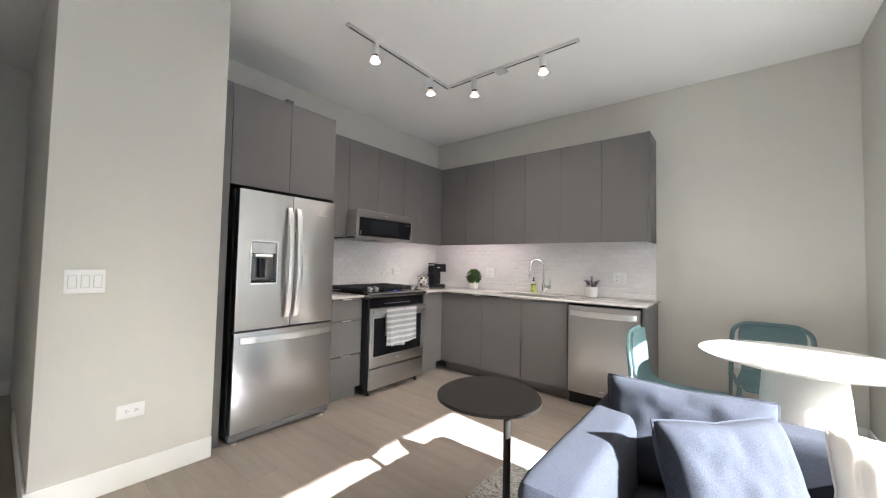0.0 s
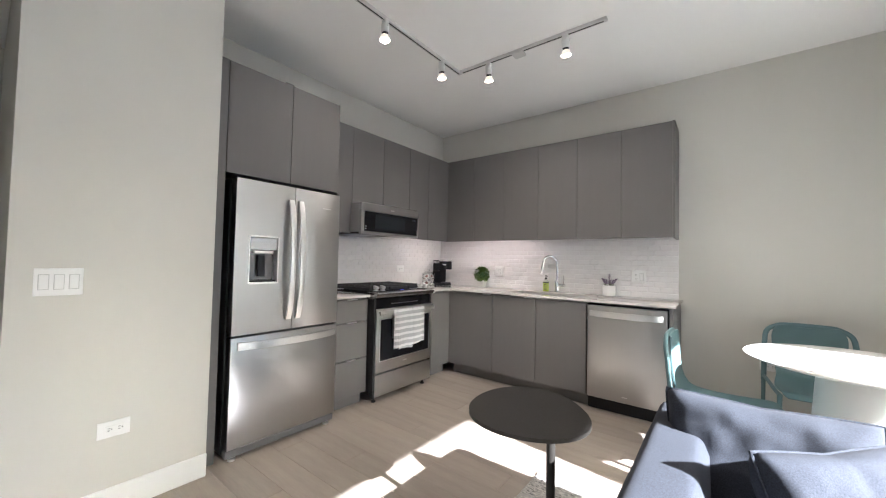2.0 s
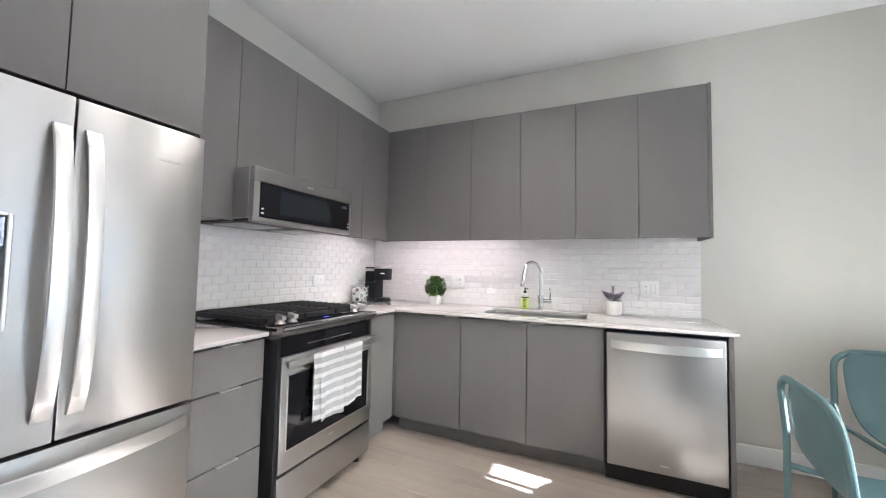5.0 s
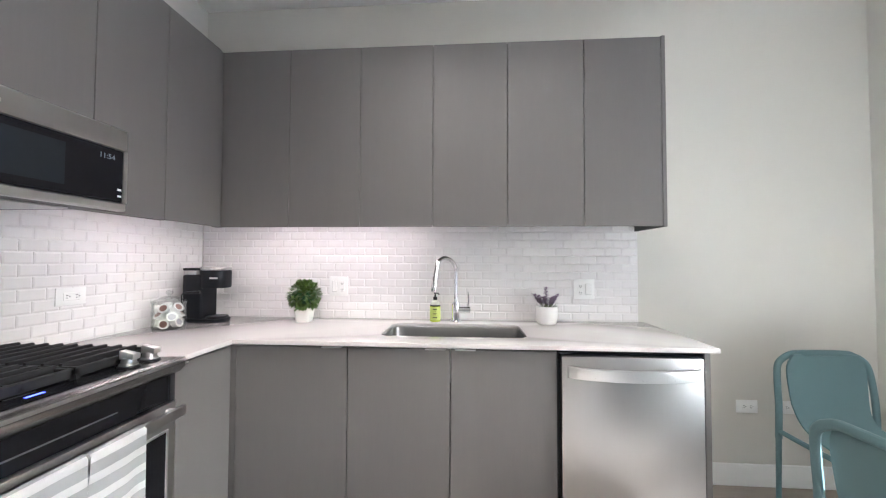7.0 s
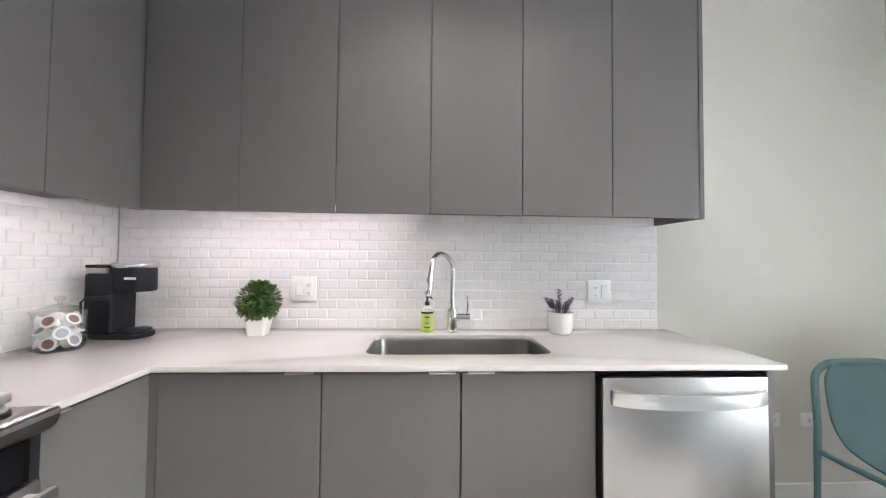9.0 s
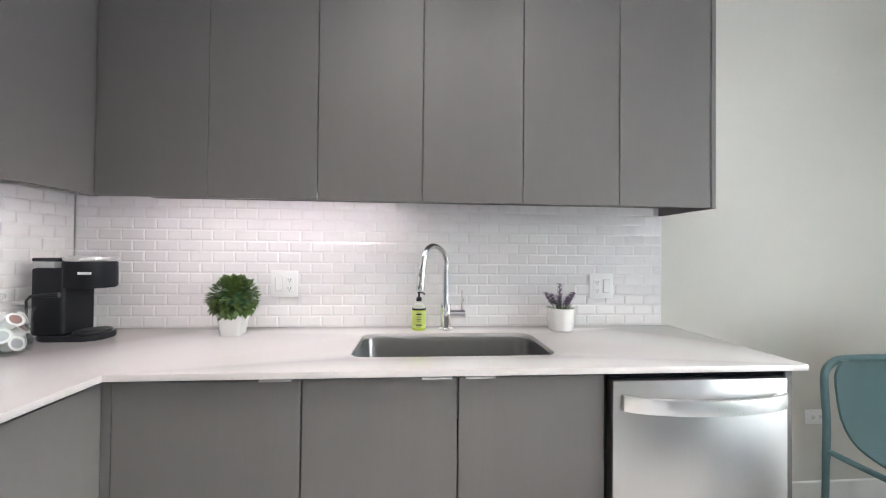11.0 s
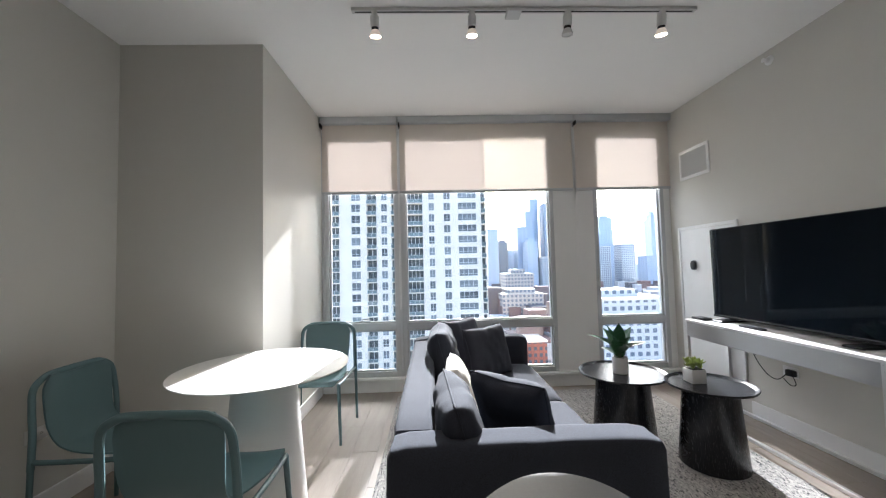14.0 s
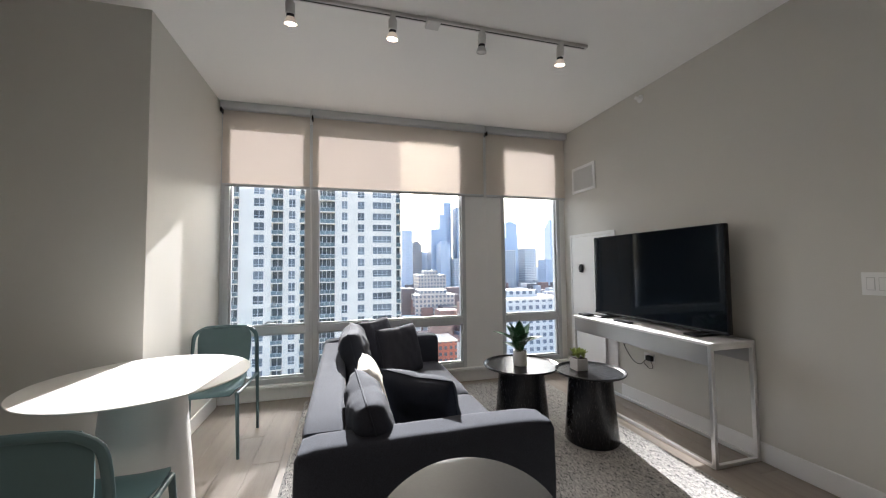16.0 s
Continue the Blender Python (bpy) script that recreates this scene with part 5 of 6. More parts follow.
def chair(m, label):
    """A stacking chair facing +y, built about its own middle."""
    c = thing("dining_chair", (0, 0, 0), label, "chair", "teal chairs round the table", world_built=False)
    W, r = 0.232, 0.0125
    arch = arc([(-W - 0.004, -0.262, 0.40), (-W, -0.262, 0.55), (-W + 0.004, -0.272, 0.672), (-W + 0.018, -0.282, 0.758), (-W + 0.07, -0.288, 0.799), (-0.10, -0.290, 0.811), (0.10, -0.290, 0.811), (W - 0.07, -0.288, 0.799), (W - 0.018, -0.282, 0.758), (W - 0.004, -0.272, 0.672), (W, -0.262, 0.55), (W + 0.004, -0.262, 0.40)], 5)
    part("back_frame", tube(arch, r, 12, flat=1.25), teal, c)
    for s in (-1, 1):
        part("leg", tube([(s * (W + 0.004), -0.262, 0.41), (s * (W + 0.012), -0.263, 0.0)], [r, r * 0.85], 12), teal, c)
        part("leg", tube([(s * 0.205, 0.19, 0.425), (s * 0.225, 0.225, 0.0)], [r * 1.1, r * 0.85], 12), teal, c)
        part("side_rail", tube(arc([(s * (W + 0.003), -0.262, 0.435), (s * (W - 0.01), -0.15, 0.425), (s * 0.212, 0.05, 0.42), (s * 0.203, 0.20, 0.425)], 5), r * 0.95, 10), teal, c)
    prof = [(-0.290, 0.809), (-0.284, 0.752), (-0.272, 0.668), (-0.255, 0.57), (-0.232, 0.51), (-0.19, 0.467), (-0.12, 0.447), (-0.02, 0.439), (0.09, 0.440), (0.17, 0.445), (0.215, 0.440), (0.232, 0.425)]
    half = [0.155, 0.186, 0.188, 0.182, 0.176, 0.176, 0.190, 0.205, 0.213, 0.208, 0.19, 0.17]
    fine, fh = arc([(0, y, z) for y, z in prof], 3), arc([(h, 0, 0) for h in half], 3)
    split = 15
    for nm, lo, hi in (("backrest", 0, split), ("seat", split, len(fine) - 1)):
        bm = bmesh.new()
        rows = []
        for i in range(lo, hi + 1):
            p, h = fine[i], fh[i].x
            t = i / (len(fine) - 1)
            row = []
            for k in range(13):
                u = k / 6 - 1
                cup = 0.030 * u * u
                row.append(bm.verts.new((u * h, p.y + cup * max(0, 1 - t * 2.2), p.z + (0.014 * u * u * min(1, t * 2) if 0.3 < t < 0.9 else 0.0))))
            rows.append(row)
        for a, b in zip(rows, rows[1:]):
            for k in range(12):
                bm.faces.new((a[k], a[k + 1], b[k + 1], b[k]))
        thicken(bm, 0.008)
        part(nm, bm, teal, c, smooth=50)
    c.matrix_world = m
    return c


first = chair(pose(0.547, 3.765, 0, 0, 0, 182), "teal metal stacking chair against the wall by the table")
tagged(copy_thing(first, pose(0.105, 3.07, 0, 0, 0, -91)), label="teal metal stacking chair facing the pedestal table")
tagged(copy_thing(first, pose(1.503, 3.085, 0, 0, 0, 90)), label="teal metal stacking chair near the window")

# ---- side table ----
bronze_black.node_tree.nodes["Principled BSDF"].inputs["Specular IOR Level"].default_value = 0.22
SXC, SYC, SZ = -0.540, 1.845, 0.635
st = thing("side_table", (SXC, SYC, 0), "dark bronze side table with a pebble-shaped top", "side table")
peb = []
for k in range(64):
    a = 2 * math.pi * k / 64
    r = 0.240 * (1 + 0.035 * math.cos(3 * a + 0.6) + 0.05 * math.cos(2 * a + 2.06))
    peb.append((SXC + r * math.cos(a), SYC + r * math.sin(a)))
part("tabletop", prism(peb, SZ - 0.014, SZ, 0.004), bronze_black, st)
part("stem", tube([(SXC + 0.10, SYC - 0.015, 0.010), (SXC + 0.10, SYC - 0.015, SZ - 0.012)], 0.0165, 20), bronze_black, st)
part("base_plate", prism([(SXC + 0.02 + (x - SXC) * 0.8, y * 0.8 + SYC * 0.2) for x, y in peb], 0.0005, 0.012, 0.003), bronze_black, st)


# ---- coffee tables ----
def drum_table(x, y, z, r, rb, label):
    t = thing("coffee_table", (x, y, 0.013), label, "coffee table", "pair of black coffee tables")
    part("tray_top", lathe([(0, z - 0.012), (r - 0.03, z - 0.014), (r, z - 0.002), (r + 0.004, z + 0.008), (r, z + 0.012), (r - 0.006, z + 0.010), (r - 0.022, z), (0, z)], 72, (x, y, 0)), stained_black, t, "black stained wooden tray top")
    part("drum", lathe([(0, 0.013), (rb, 0.013), (rb + 0.002, 0.022), (rb - 0.035, z - 0.013), (0, z - 0.013)], 56, (x, y, 0)), stained_black, t)


drum_table(1.271, 0.752, 0.458, 0.305, 0.215, "low round black wooden table with a drum base")
drum_table(0.83, 0.42, 0.497, 0.245, 0.185, "taller round black wooden table with a drum base")
pl = thing("palm_plant", (1.262, 0.765, 0.458), "broad-leaved green plant in a white cylinder pot", "potted plant")
part("pot", lathe([(0, 0), (0.052, 0), (0.055, 0.004), (0.056, 0.12), (0.052, 0.12), (0.05, 0.105), (0, 0.103)], 36, (1.262, 0.765, 0.459)), ceramic_white, pl, "white cylinder pot")
part("soil", lathe([(0, 0.106), (0.0495, 0.104)], 20, (1.262, 0.765, 0.459)), soil, pl)
for k in range(15):
    a, el = k * 2.4 + 0.5, 0.42 + 0.95 * ((k * 4) % 15) / 15
    bm = bmesh.new()
    place_leaf(bm, Vector((1.262, 0.765, 0.575 + 0.07 * (k % 5) / 4)), a, el, length=0.19 + 0.035 * (k % 3), width=0.088, bend=0.28, fold=0.30, n=9)
    bmesh.ops.solidify(bm, geom=bm.faces[:], thickness=0.0012)
    part("leaf", bm, leaf_dark, pl, smooth=50)
part("stem", tube([(1.262, 0.765, 0.56), (1.262, 0.765, 0.63)], 0.012, 8), stem_green, pl)
su = thing("succulent", (0.89, 0.47, 0.497), "yellow-green succulent in a square white pot", "potted plant")
part("pot", box(0.843, 0.937, 0.423, 0.517, 0.498, 0.585, 0.004, 2), ceramic_white, su, "square white ceramic pot")
part("soil", box(0.849, 0.931, 0.429, 0.511, 0.584, 0.587), soil, su)
for cx, cy in ((0.89, 0.47), (0.862, 0.45), (0.918, 0.49), (0.915, 0.445), (0.865, 0.495)):
    for k in range(15):
        bm = bmesh.new()
        place_leaf(bm, Vector((cx, cy, 0.59 + 0.012 * (k % 3))), k * 2.4 + cx * 50, 0.3 + 0.07 * k, length=0.048, width=0.022, bend=-0.4, fold=0.4, n=4)
        bmesh.ops.solidify(bm, geom=bm.faces[:], thickness=0.003)
        part("leaf", bm, leaf_lime, su, smooth=60)

# ---- sofa ----
QX0, QX1, QY0, QY1, QH = -0.145, 1.99, 1.320, 2.335, 0.640
so = thing("sofa", ((QX0 + QX1) / 2, (QY0 + QY1) / 2, 0), "dark slate blue woven fabric sofa with box arms", "sofa")


def soft_box(x0, x1, y0, y1, z0, z1, r, puff=0.0, seed=0, wrinkle=0.0, cuts=14):
    """An upholstered block: rounded edges, swollen faces and shallow creases."""
    bm = bmesh.new()
    bmesh.ops.create_cube(bm, size=2.0)
    bmesh.ops.subdivide_edges(bm, edges=bm.edges[:], cuts=cuts, use_grid_fill=True)
    hx, hy, hz = (x1 - x0) / 2, (y1 - y0) / 2, (z1 - z0) / 2
    for v in bm.verts:
        p = v.co.copy()
        q = Vector((p.x * hx, p.y * hy, p.z * hz))
        inner = Vector((max(-(hx - r), min(hx - r, q.x)), max(-(hy - r), min(hy - r, q.y)), max(-(hz - r), min(hz - r, q.z))))
        d = q - inner
        if d.length > 1e-6:
            q = inner + d.normalized() * min(r, d.length if sum(abs(c) > 1e-6 for c in d) == 1 else r)
        bulge = (1 - p.x ** 4) * (1 - p.y ** 4) + (1 - p.x ** 4) * (1 - p.z ** 4) + (1 - p.y ** 4) * (1 - p.z ** 4)
        n = q.normalized()
        q += Vector((p.x ** 9 * (1 - p.y ** 4) * (1 - p.z ** 4) * puff, p.y ** 9 * (1 - p.x ** 4) * (1 - p.z ** 4) * puff, p.z ** 9 * (1 - p.x ** 4) * (1 - p.y ** 4) * puff))
        if wrinkle:
            w = noise.noise(Vector((q.x * 5 + seed, q.y * 9, q.z * 5))) + 0.5 * noise.noise(Vector((q.x * 14, q.y * 14 + seed, q.z * 14)))
            q += n * w * wrinkle
        v.co = q + Vector(((x0 + x1) / 2, (y0 + y1) / 2, (z0 + z1) / 2))
    return bm


part("base", soft_box(QX0 + 0.02, QX1 - 0.02, QY0 + 0.01, QY1 - 0.01, 0.06, 0.29, 0.02, 0.004, 1, 0.002), sofa_fabric, so)
part("arm", soft_box(QX0, QX0 + 0.18, QY0, QY1, 0.05, QH, 0.035, 0.008, 2, 0.004), sofa_fabric, so)
part("arm", soft_box(QX1 - 0.18, QX1, QY0, QY1, 0.05, QH, 0.035, 0.008, 3, 0.004), sofa_fabric, so)
part("back", soft_box(QX0 + 0.181, QX1 - 0.181, QY1 - 0.17, QY1, 0.05, QH, 0.03, 0.006, 4, 0.004, 24), sofa_fabric, so)
mid = (QX0 + QX1) / 2
for a, b in ((QX0 + 0.182, mid - 0.002), (mid + 0.002, QX1 - 0.182)):
    part("seat_cushion", soft_box(a, b, QY0 + 0.005, QY1 - 0.171, 0.29, 0.410, 0.035, 0.018, a * 9, 0.005, 18), sofa_fabric, so)
for x in (QX0 + 0.08, QX1 - 0.08):
    for y in (QY0 + 0.08, QY1 - 0.08):
        part("foot", box(x - 0.03, x + 0.03, y - 0.03, y + 0.03, 0.013, 0.062, 0.003), stained_black, so)


def pillow(name, w, h, d, m, material, label, seed, category="cushion", ribs=0.0, group=""):
    """A filled cushion standing in its own xz plane, pinched to its corners and creased."""
    n = 30
    bm = bmesh.new()
    sides = []
    for s in (-1, 1):
        grid = []
        for i in range(n + 1):
            row = []
            for k in range(n + 1):
                u, v = 2 * i / n - 1, 2 * k / n - 1
                full = max(0.0, (1 - u ** 4) * (1 - v ** 4)) ** 0.42
                ear = 1 - 0.07 * (1 - abs(u)) ** 1.5 * (abs(v) ** 6) - 0.0
                earx = 1 - 0.07 * (1 - abs(v)) ** 1.5 * (abs(u) ** 6)
                cr = noise.noise(Vector((u * 2.2 + seed, v * 2.2, s * 3.0 + seed))) * 0.15 + noise.noise(Vector((u * 5 + seed, v * 3, s))) * 0.10
                cr += 0.05 * math.sin(9 * u + 4 * v + seed) * (v * v)
                y = s * d / 2 * full * (1 + cr) + (s * ribs * math.sin(u * 60) if abs(u) < 0.97 and abs(v) < 0.97 else 0)
                row.append((u * w / 2 * earx, y, h / 2 + v * h / 2 * ear))
            grid.append(row)
        sides.append(grid)
    vs = {}
    for si, grid in enumerate(sides):
        for i in range(n + 1):
            for k in range(n + 1):
                rim = i in (0, n) or k in (0, n)
                key = (0 if rim else si, i, k)
                if key not in vs:
                    x, y, z = grid[i][k]
                    vs[key] = bm.verts.new((x, 0 if rim else y, z))
        for i in range(n):
            for k in range(n):
                q = [vs[(0 if a in (0, n) or b in (0, n) else si, a, b)] for a, b in ((i, k), (i + 1, k), (i + 1, k + 1), (i, k + 1))]
                bm.faces.new(q if si == 0 else q[::-1])
    t = thing(name, (0, 0, 0), label, category, group, world_built=False)
    part("cover", bm, material, t, smooth=80)
    edge = []
    for i in range(n):
        edge.append(sides[0][i][0])
    for k in range(n):
        edge.append(sides[0][n][k])
    for i in range(n):
        edge.append(sides[0][n - i][n])
    for k in range(n):
        edge.append(sides[0][0][n - k])
    part("piping", tube([(x, 0, z) for x, _, z in edge], 0.0045, 6, closed=True), material, t)
    t.matrix_world = m
    return t


ST = 0.412
navy_fabric = mat("navy_fabric", (0.040, 0.042, 0.054), 0.95, vary=0.1, scale=9, grain=400, grain_amount=0.3, bump=0.4, space="World")
pillow("back_cushion", 0.54, 0.365, 0.18, pose(0.18, 2.00, ST - 0.005, -16, 0, 3), sofa_fabric, "plump slate fabric cushion leaning on the sofa back", 1.0, group="sofa cushions")
pillow("back_cushion", 0.56, 0.42, 0.20, pose(1.36, 2.03, ST, -14, 0, -3), sofa_fabric, "plump slate fabric cushion by the far arm", 5.0, group="sofa cushions")
pillow("throw_pillow", 0.41, 0.365, 0.16, pose(0.37, 1.735, ST, -22, 0, 44), sofa_fabric, "slate fabric throw pillow set at an angle", 2.3, "throw pillow")
pillow("throw_pillow", 0.40, 0.34, 0.12, pose(0.74, 1.92, ST, -26, 0, -4), cream_fabric, "cream ribbed knit throw pillow on the sofa", 3.1, "throw pillow", 0.0022)
pillow("throw_pillow", 0.44, 0.40, 0.15, pose(1.40, 1.70, ST, -16, 0, -50), navy_fabric, "dark navy throw pillow beside the far arm", 7.7, "throw pillow")
pillow("throw_pillow", 0.44, 0.42, 0.15, pose(1.70, 1.86, ST, -14, 0, -40), navy_fabric, "dark navy throw pillow in the sofa corner", 9.1, "throw pillow")

# ---- rug ----
rug_mat = bpy.data.materials.new("rug_wool")
rug_mat.use_nodes = True
rt = rug_mat.node_tree
r_geo, r_v, r_r, r_n, r_mix, r_b = (rt.nodes.new("ShaderNode" + n) for n in ("NewGeometry", "TexVoronoi", "ValToRGB", "TexNoise", "Mix", "Bump"))
r_map = rt.nodes.new("ShaderNodeMapping")
r_map.inputs["Scale"].default_value = (80, 190, 1)
rt.links.new(r_geo.outputs["Position"], r_map.inputs["Vector"])
rt.links.new(r_map.outputs[0], r_v.inputs["Vector"])
r_v.inputs["Scale"].default_value = 1.0
r_sep = rt.nodes.new("ShaderNodeSeparateColor")
rt.links.new(r_v.outputs["Color"], r_sep.inputs[0])
rt.links.new(r_sep.outputs[0], r_r.inputs["Fac"])
r_r.color_ramp.interpolation = 'CONSTANT'
r_r.color_ramp.elements[0].color, r_r.color_ramp.elements[0].position = (0.09, 0.09, 0.095, 1), 0.0
r_r.color_ramp.elements[1].color, r_r.color_ramp.elements[1].position = (0.33, 0.32, 0.31, 1), 0.11
for pos, col in ((0.45, (0.42, 0.41, 0.39, 1)), (0.75, (0.56, 0.54, 0.51, 1))):
    r_r.color_ramp.elements.new(pos).color = col
r_n.inputs["Scale"].default_value = 180
rt.links.new(r_geo.outputs["Position"], r_n.inputs["Vector"])
rt.links.new(r_r.outputs[0], rt.nodes["Principled BSDF"].inputs["Base Color"])
rt.nodes["Principled BSDF"].inputs["Roughness"].default_value = 1.0
r_b.inputs["Strength"].default_value, r_b.inputs["Distance"].default_value = 0.5, 0.004
rt.links.new(r_n.outputs["Fac"], r_b.inputs["Height"])
rt.links.new(r_b.outputs[0], rt.nodes["Principled BSDF"].inputs["Normal"])


def rug(x0, x1, y0, y1):
    nx, ny = 330, 170
    verts, faces = [], []
    for i in range(nx + 1):
        for k in range(ny + 1):
            x, y = x0 + (x1 - x0) * i / nx, y0 + (y1 - y0) * k / ny
            e = min(i, nx - i, k, ny - k)
            z = 0.009 + 0.0025 * math.sin(k * 2.1 + 0.6 * math.sin(i * 0.7)) + 0.0018 * math.sin(i * 1.9 + k) + 0.002 * noise.noise(Vector((x * 30, y * 60, 0)))
            verts.append((x + (0.004 * noise.noise(Vector((y * 20, 1, 0))) if i in (0, nx) else 0), y + (0.004 * noise.noise(Vector((x * 20, 2, 0))) if k in (0, ny) else 0), 0.0006 if e == 0 else z))
    for i in range(nx):
        for k in range(ny):
            a = i * (ny + 1) + k
            faces.append((a, a + ny + 1, a + ny + 2, a + 1))
    me = bpy.data.meshes.new("rug")
    me.from_pydata([(x - (x0 + x1) / 2, y - (y0 + y1) / 2, z) for x, y, z in verts], [], faces)
    me.materials.append(rug_mat)
    me.shade_smooth()
    ob = new("rug", me)
    ob.location = ((x0 + x1) / 2, (y0 + y1) / 2, 0)
    tagged(ob, "chunky woven grey and cream wool rug", "rug")


rug(-0.78, 2.25, 0.04, 2.53)

# ---- outside ----
GROUND = -52.0
asphalt = mat("city_ground", (0.30, 0.285, 0.26), 0.9, vary=0.4, scale=0.02, grain=0.3, grain_amount=0.2, bump=0, space="World")
# patchy tone imitates the dapples of reflected light on the tower face
concrete_white_dappled = mat("concrete_white_dappled", (0.95, 0.84, 0.70), 0.8, vary=0.14, scale=0.28, grain=2, grain_amount=0.04, bump=0, space="World")
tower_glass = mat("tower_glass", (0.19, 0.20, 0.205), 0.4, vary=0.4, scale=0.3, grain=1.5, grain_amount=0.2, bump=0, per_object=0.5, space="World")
# tower_glass darkened, with the shade of the deep balconies in its colour
balcony_glass_shaded = mat("balcony_glass_shaded", (0.12, 0.13, 0.13), 0.5, vary=0.4, scale=0.3, grain=1.5, grain_amount=0.2, bump=0, space="World")
rail_glass = mat("rail_glass", (0.20, 0.24, 0.235), 0.2, vary=0.2, bump=0, per_object=0.2)
bm = bmesh.new()
bmesh.ops.create_grid(bm, x_segments=8, y_segments=8, size=4500)
bmesh.ops.translate(bm, verts=bm.verts[:], vec=(0, 0, GROUND))
solid("ground", bm, asphalt, "city ground of streets far below", "ground", kind="structure")

FLOOR_H, TX0, TZ_LOW, TZ_TOP = 3.27, 104.0, GROUND, 54.8
tower = thing("apartment_tower", (112, 8.0, GROUND), "tall white concrete apartment tower with balconies", "building")
# piers and glazing bands along y: (from, to, kind)
bands = [(38.0, 35.4, "W"), (33.2, 29.0, "B"), (25.5, 22.9, "W"), (21.0, 18.2, "B"), (16.8, 15.1, "W"), (13.9, 4.7, "B"), (2.9, 1.3, "W"), (-1.5, -3.4, "W"), (-5.7, -11.1, "G"), (-12.5, -13.7, "B")]
core = box(TX0 + 1.6, TX0 + 17, -13.6, 40, TZ_LOW, TZ_TOP)
part("core", core, concrete_white_dappled, tower)
edge_y = 40.0
for hi, lo, kind in bands + [(-13.9, -13.9, "E")]:
    if edge_y - hi > 0.05:
        part("pier", box(TX0, TX0 + 1.62, hi, edge_y, TZ_LOW, TZ_TOP), concrete_white_dappled, tower)
    edge_y = lo
shared = {}


def mesh_of(key, make, material):
    if key not in shared:
        me = bpy.data.meshes.new(key[0])
        b = make()
        bmesh.ops.recalc_face_normals(b, faces=b.faces[:])
        b.to_mesh(me)
        b.free()
        me.materials.append(material)
        shared[key] = me
    return shared[key]


def piece(name, key, make, material, parent, place):
    ob = new(name, mesh_of(key, make, material))
    ob.parent = parent
    ob.location = place
    return ob


def window_mesh(w, h, n):
    b = box(0.30, 0.36, -w / 2, w / 2, 0, h)
    return b


def mullion_mesh(w, h, n):
    b = bmesh.new()
    for k in range(n + 1):
        y = -w / 2 + w * k / n
        box(0.2, 0.34, y - 0.06, y + 0.06, 0, h, bm=b)
    box(0.2, 0.34, -w / 2, w / 2, h * 0.30, h * 0.30 + 0.1, bm=b)
    box(0.2, 0.34, -w / 2, w / 2, -0.04, 0.06, bm=b)
    return b


base = Vector((112, 8.0, GROUND))
dark_alu = mat("frame_pale", (0.75, 0.74, 0.71), 0.5, bump=0)
first_floor, last_floor = int((-36 - GROUND) / FLOOR_H), int((44 - GROUND) / FLOOR_H)
for hi, lo, kind in bands:
    w, yc = hi - lo, (hi + lo) / 2
    if kind in "WG":
        sill = 1.10 if kind == "W" else 1.30
        for f in range(first_floor, last_floor + 1):
            z = GROUND + f * FLOOR_H
            piece("spandrel", ("spandrel", round(w, 2), sill), lambda: box(0.0, 0.5, -w / 2, w / 2, 0, sill), concrete_white_dappled, tower, Vector((TX0, yc, z)) - base)
            win = piece("window", ("window", round(w, 2)), lambda: window_mesh(w, FLOOR_H - sill, 2), tower_glass, tower, Vector((TX0, yc, z + sill)) - base)
            piece("window_frame", ("window_frame", round(w, 2)), lambda: mullion_mesh(w, FLOOR_H - sill, 2 if kind == "W" else 4), dark_alu, win, (0, 0, 0))
    else:
        part("glazing_back", box(TX0 + 1.45, TX0 + 1.6, lo, hi, TZ_LOW, TZ_TOP), balcony_glass_shaded, tower)
        bars_back = bmesh.new()
        for k in range(int(w / 1.1) + 1):
            y = lo + w * k / max(1, int(w / 1.1))
            box(TX0 + 1.36, TX0 + 1.46, y - 0.09, y + 0.09, TZ_LOW, TZ_TOP, bm=bars_back)
        part("glazing_bars", bars_back, dark_alu, tower)
        for f in range(first_floor, last_floor + 1):
            z = GROUND + f * FLOOR_H
            bal = piece("balcony", ("balcony", round(w, 2)), lambda: box(-0.5, 1.45, -w / 2, w / 2, -0.12, 0.14), concrete_white_dappled, tower, Vector((TX0, yc, z)) - base)
            piece("railing", ("railing", round(w, 2)), lambda: box(-0.46, -0.40, -w / 2 + 0.05, w / 2 - 0.05, 0.22, 1.12), rail_glass, bal, (0, 0, 0))

            def bars(w=w):
                b = bmesh.new()
                for k in range(int(w / 1.3) + 1):
                    y = -w / 2 + w * k / max(1, int(w / 1.3))
                    box(-0.52, -0.46, y - 0.04, y + 0.04, 0.1, 1.15, bm=b)
                box(-0.52, -0.44, -w / 2, w / 2, 1.12, 1.19, bm=b)
                return b
            piece("rail_bars", ("rail_bars", round(w, 2)), bars, dark_alu, bal, (0, 0, 0))
            if w > 6:
                piece("divider", ("divider",), lambda: box(-0.4, 1.45, -0.15, 0.15, 0.14, 3.14), concrete_white_dappled, bal, (0, 0, 0))
part("parapet", box(TX0 - 0.2, TX0 + 17, -13.9, 40, TZ_TOP, TZ_TOP + 1.0), concrete_white_dappled, tower)


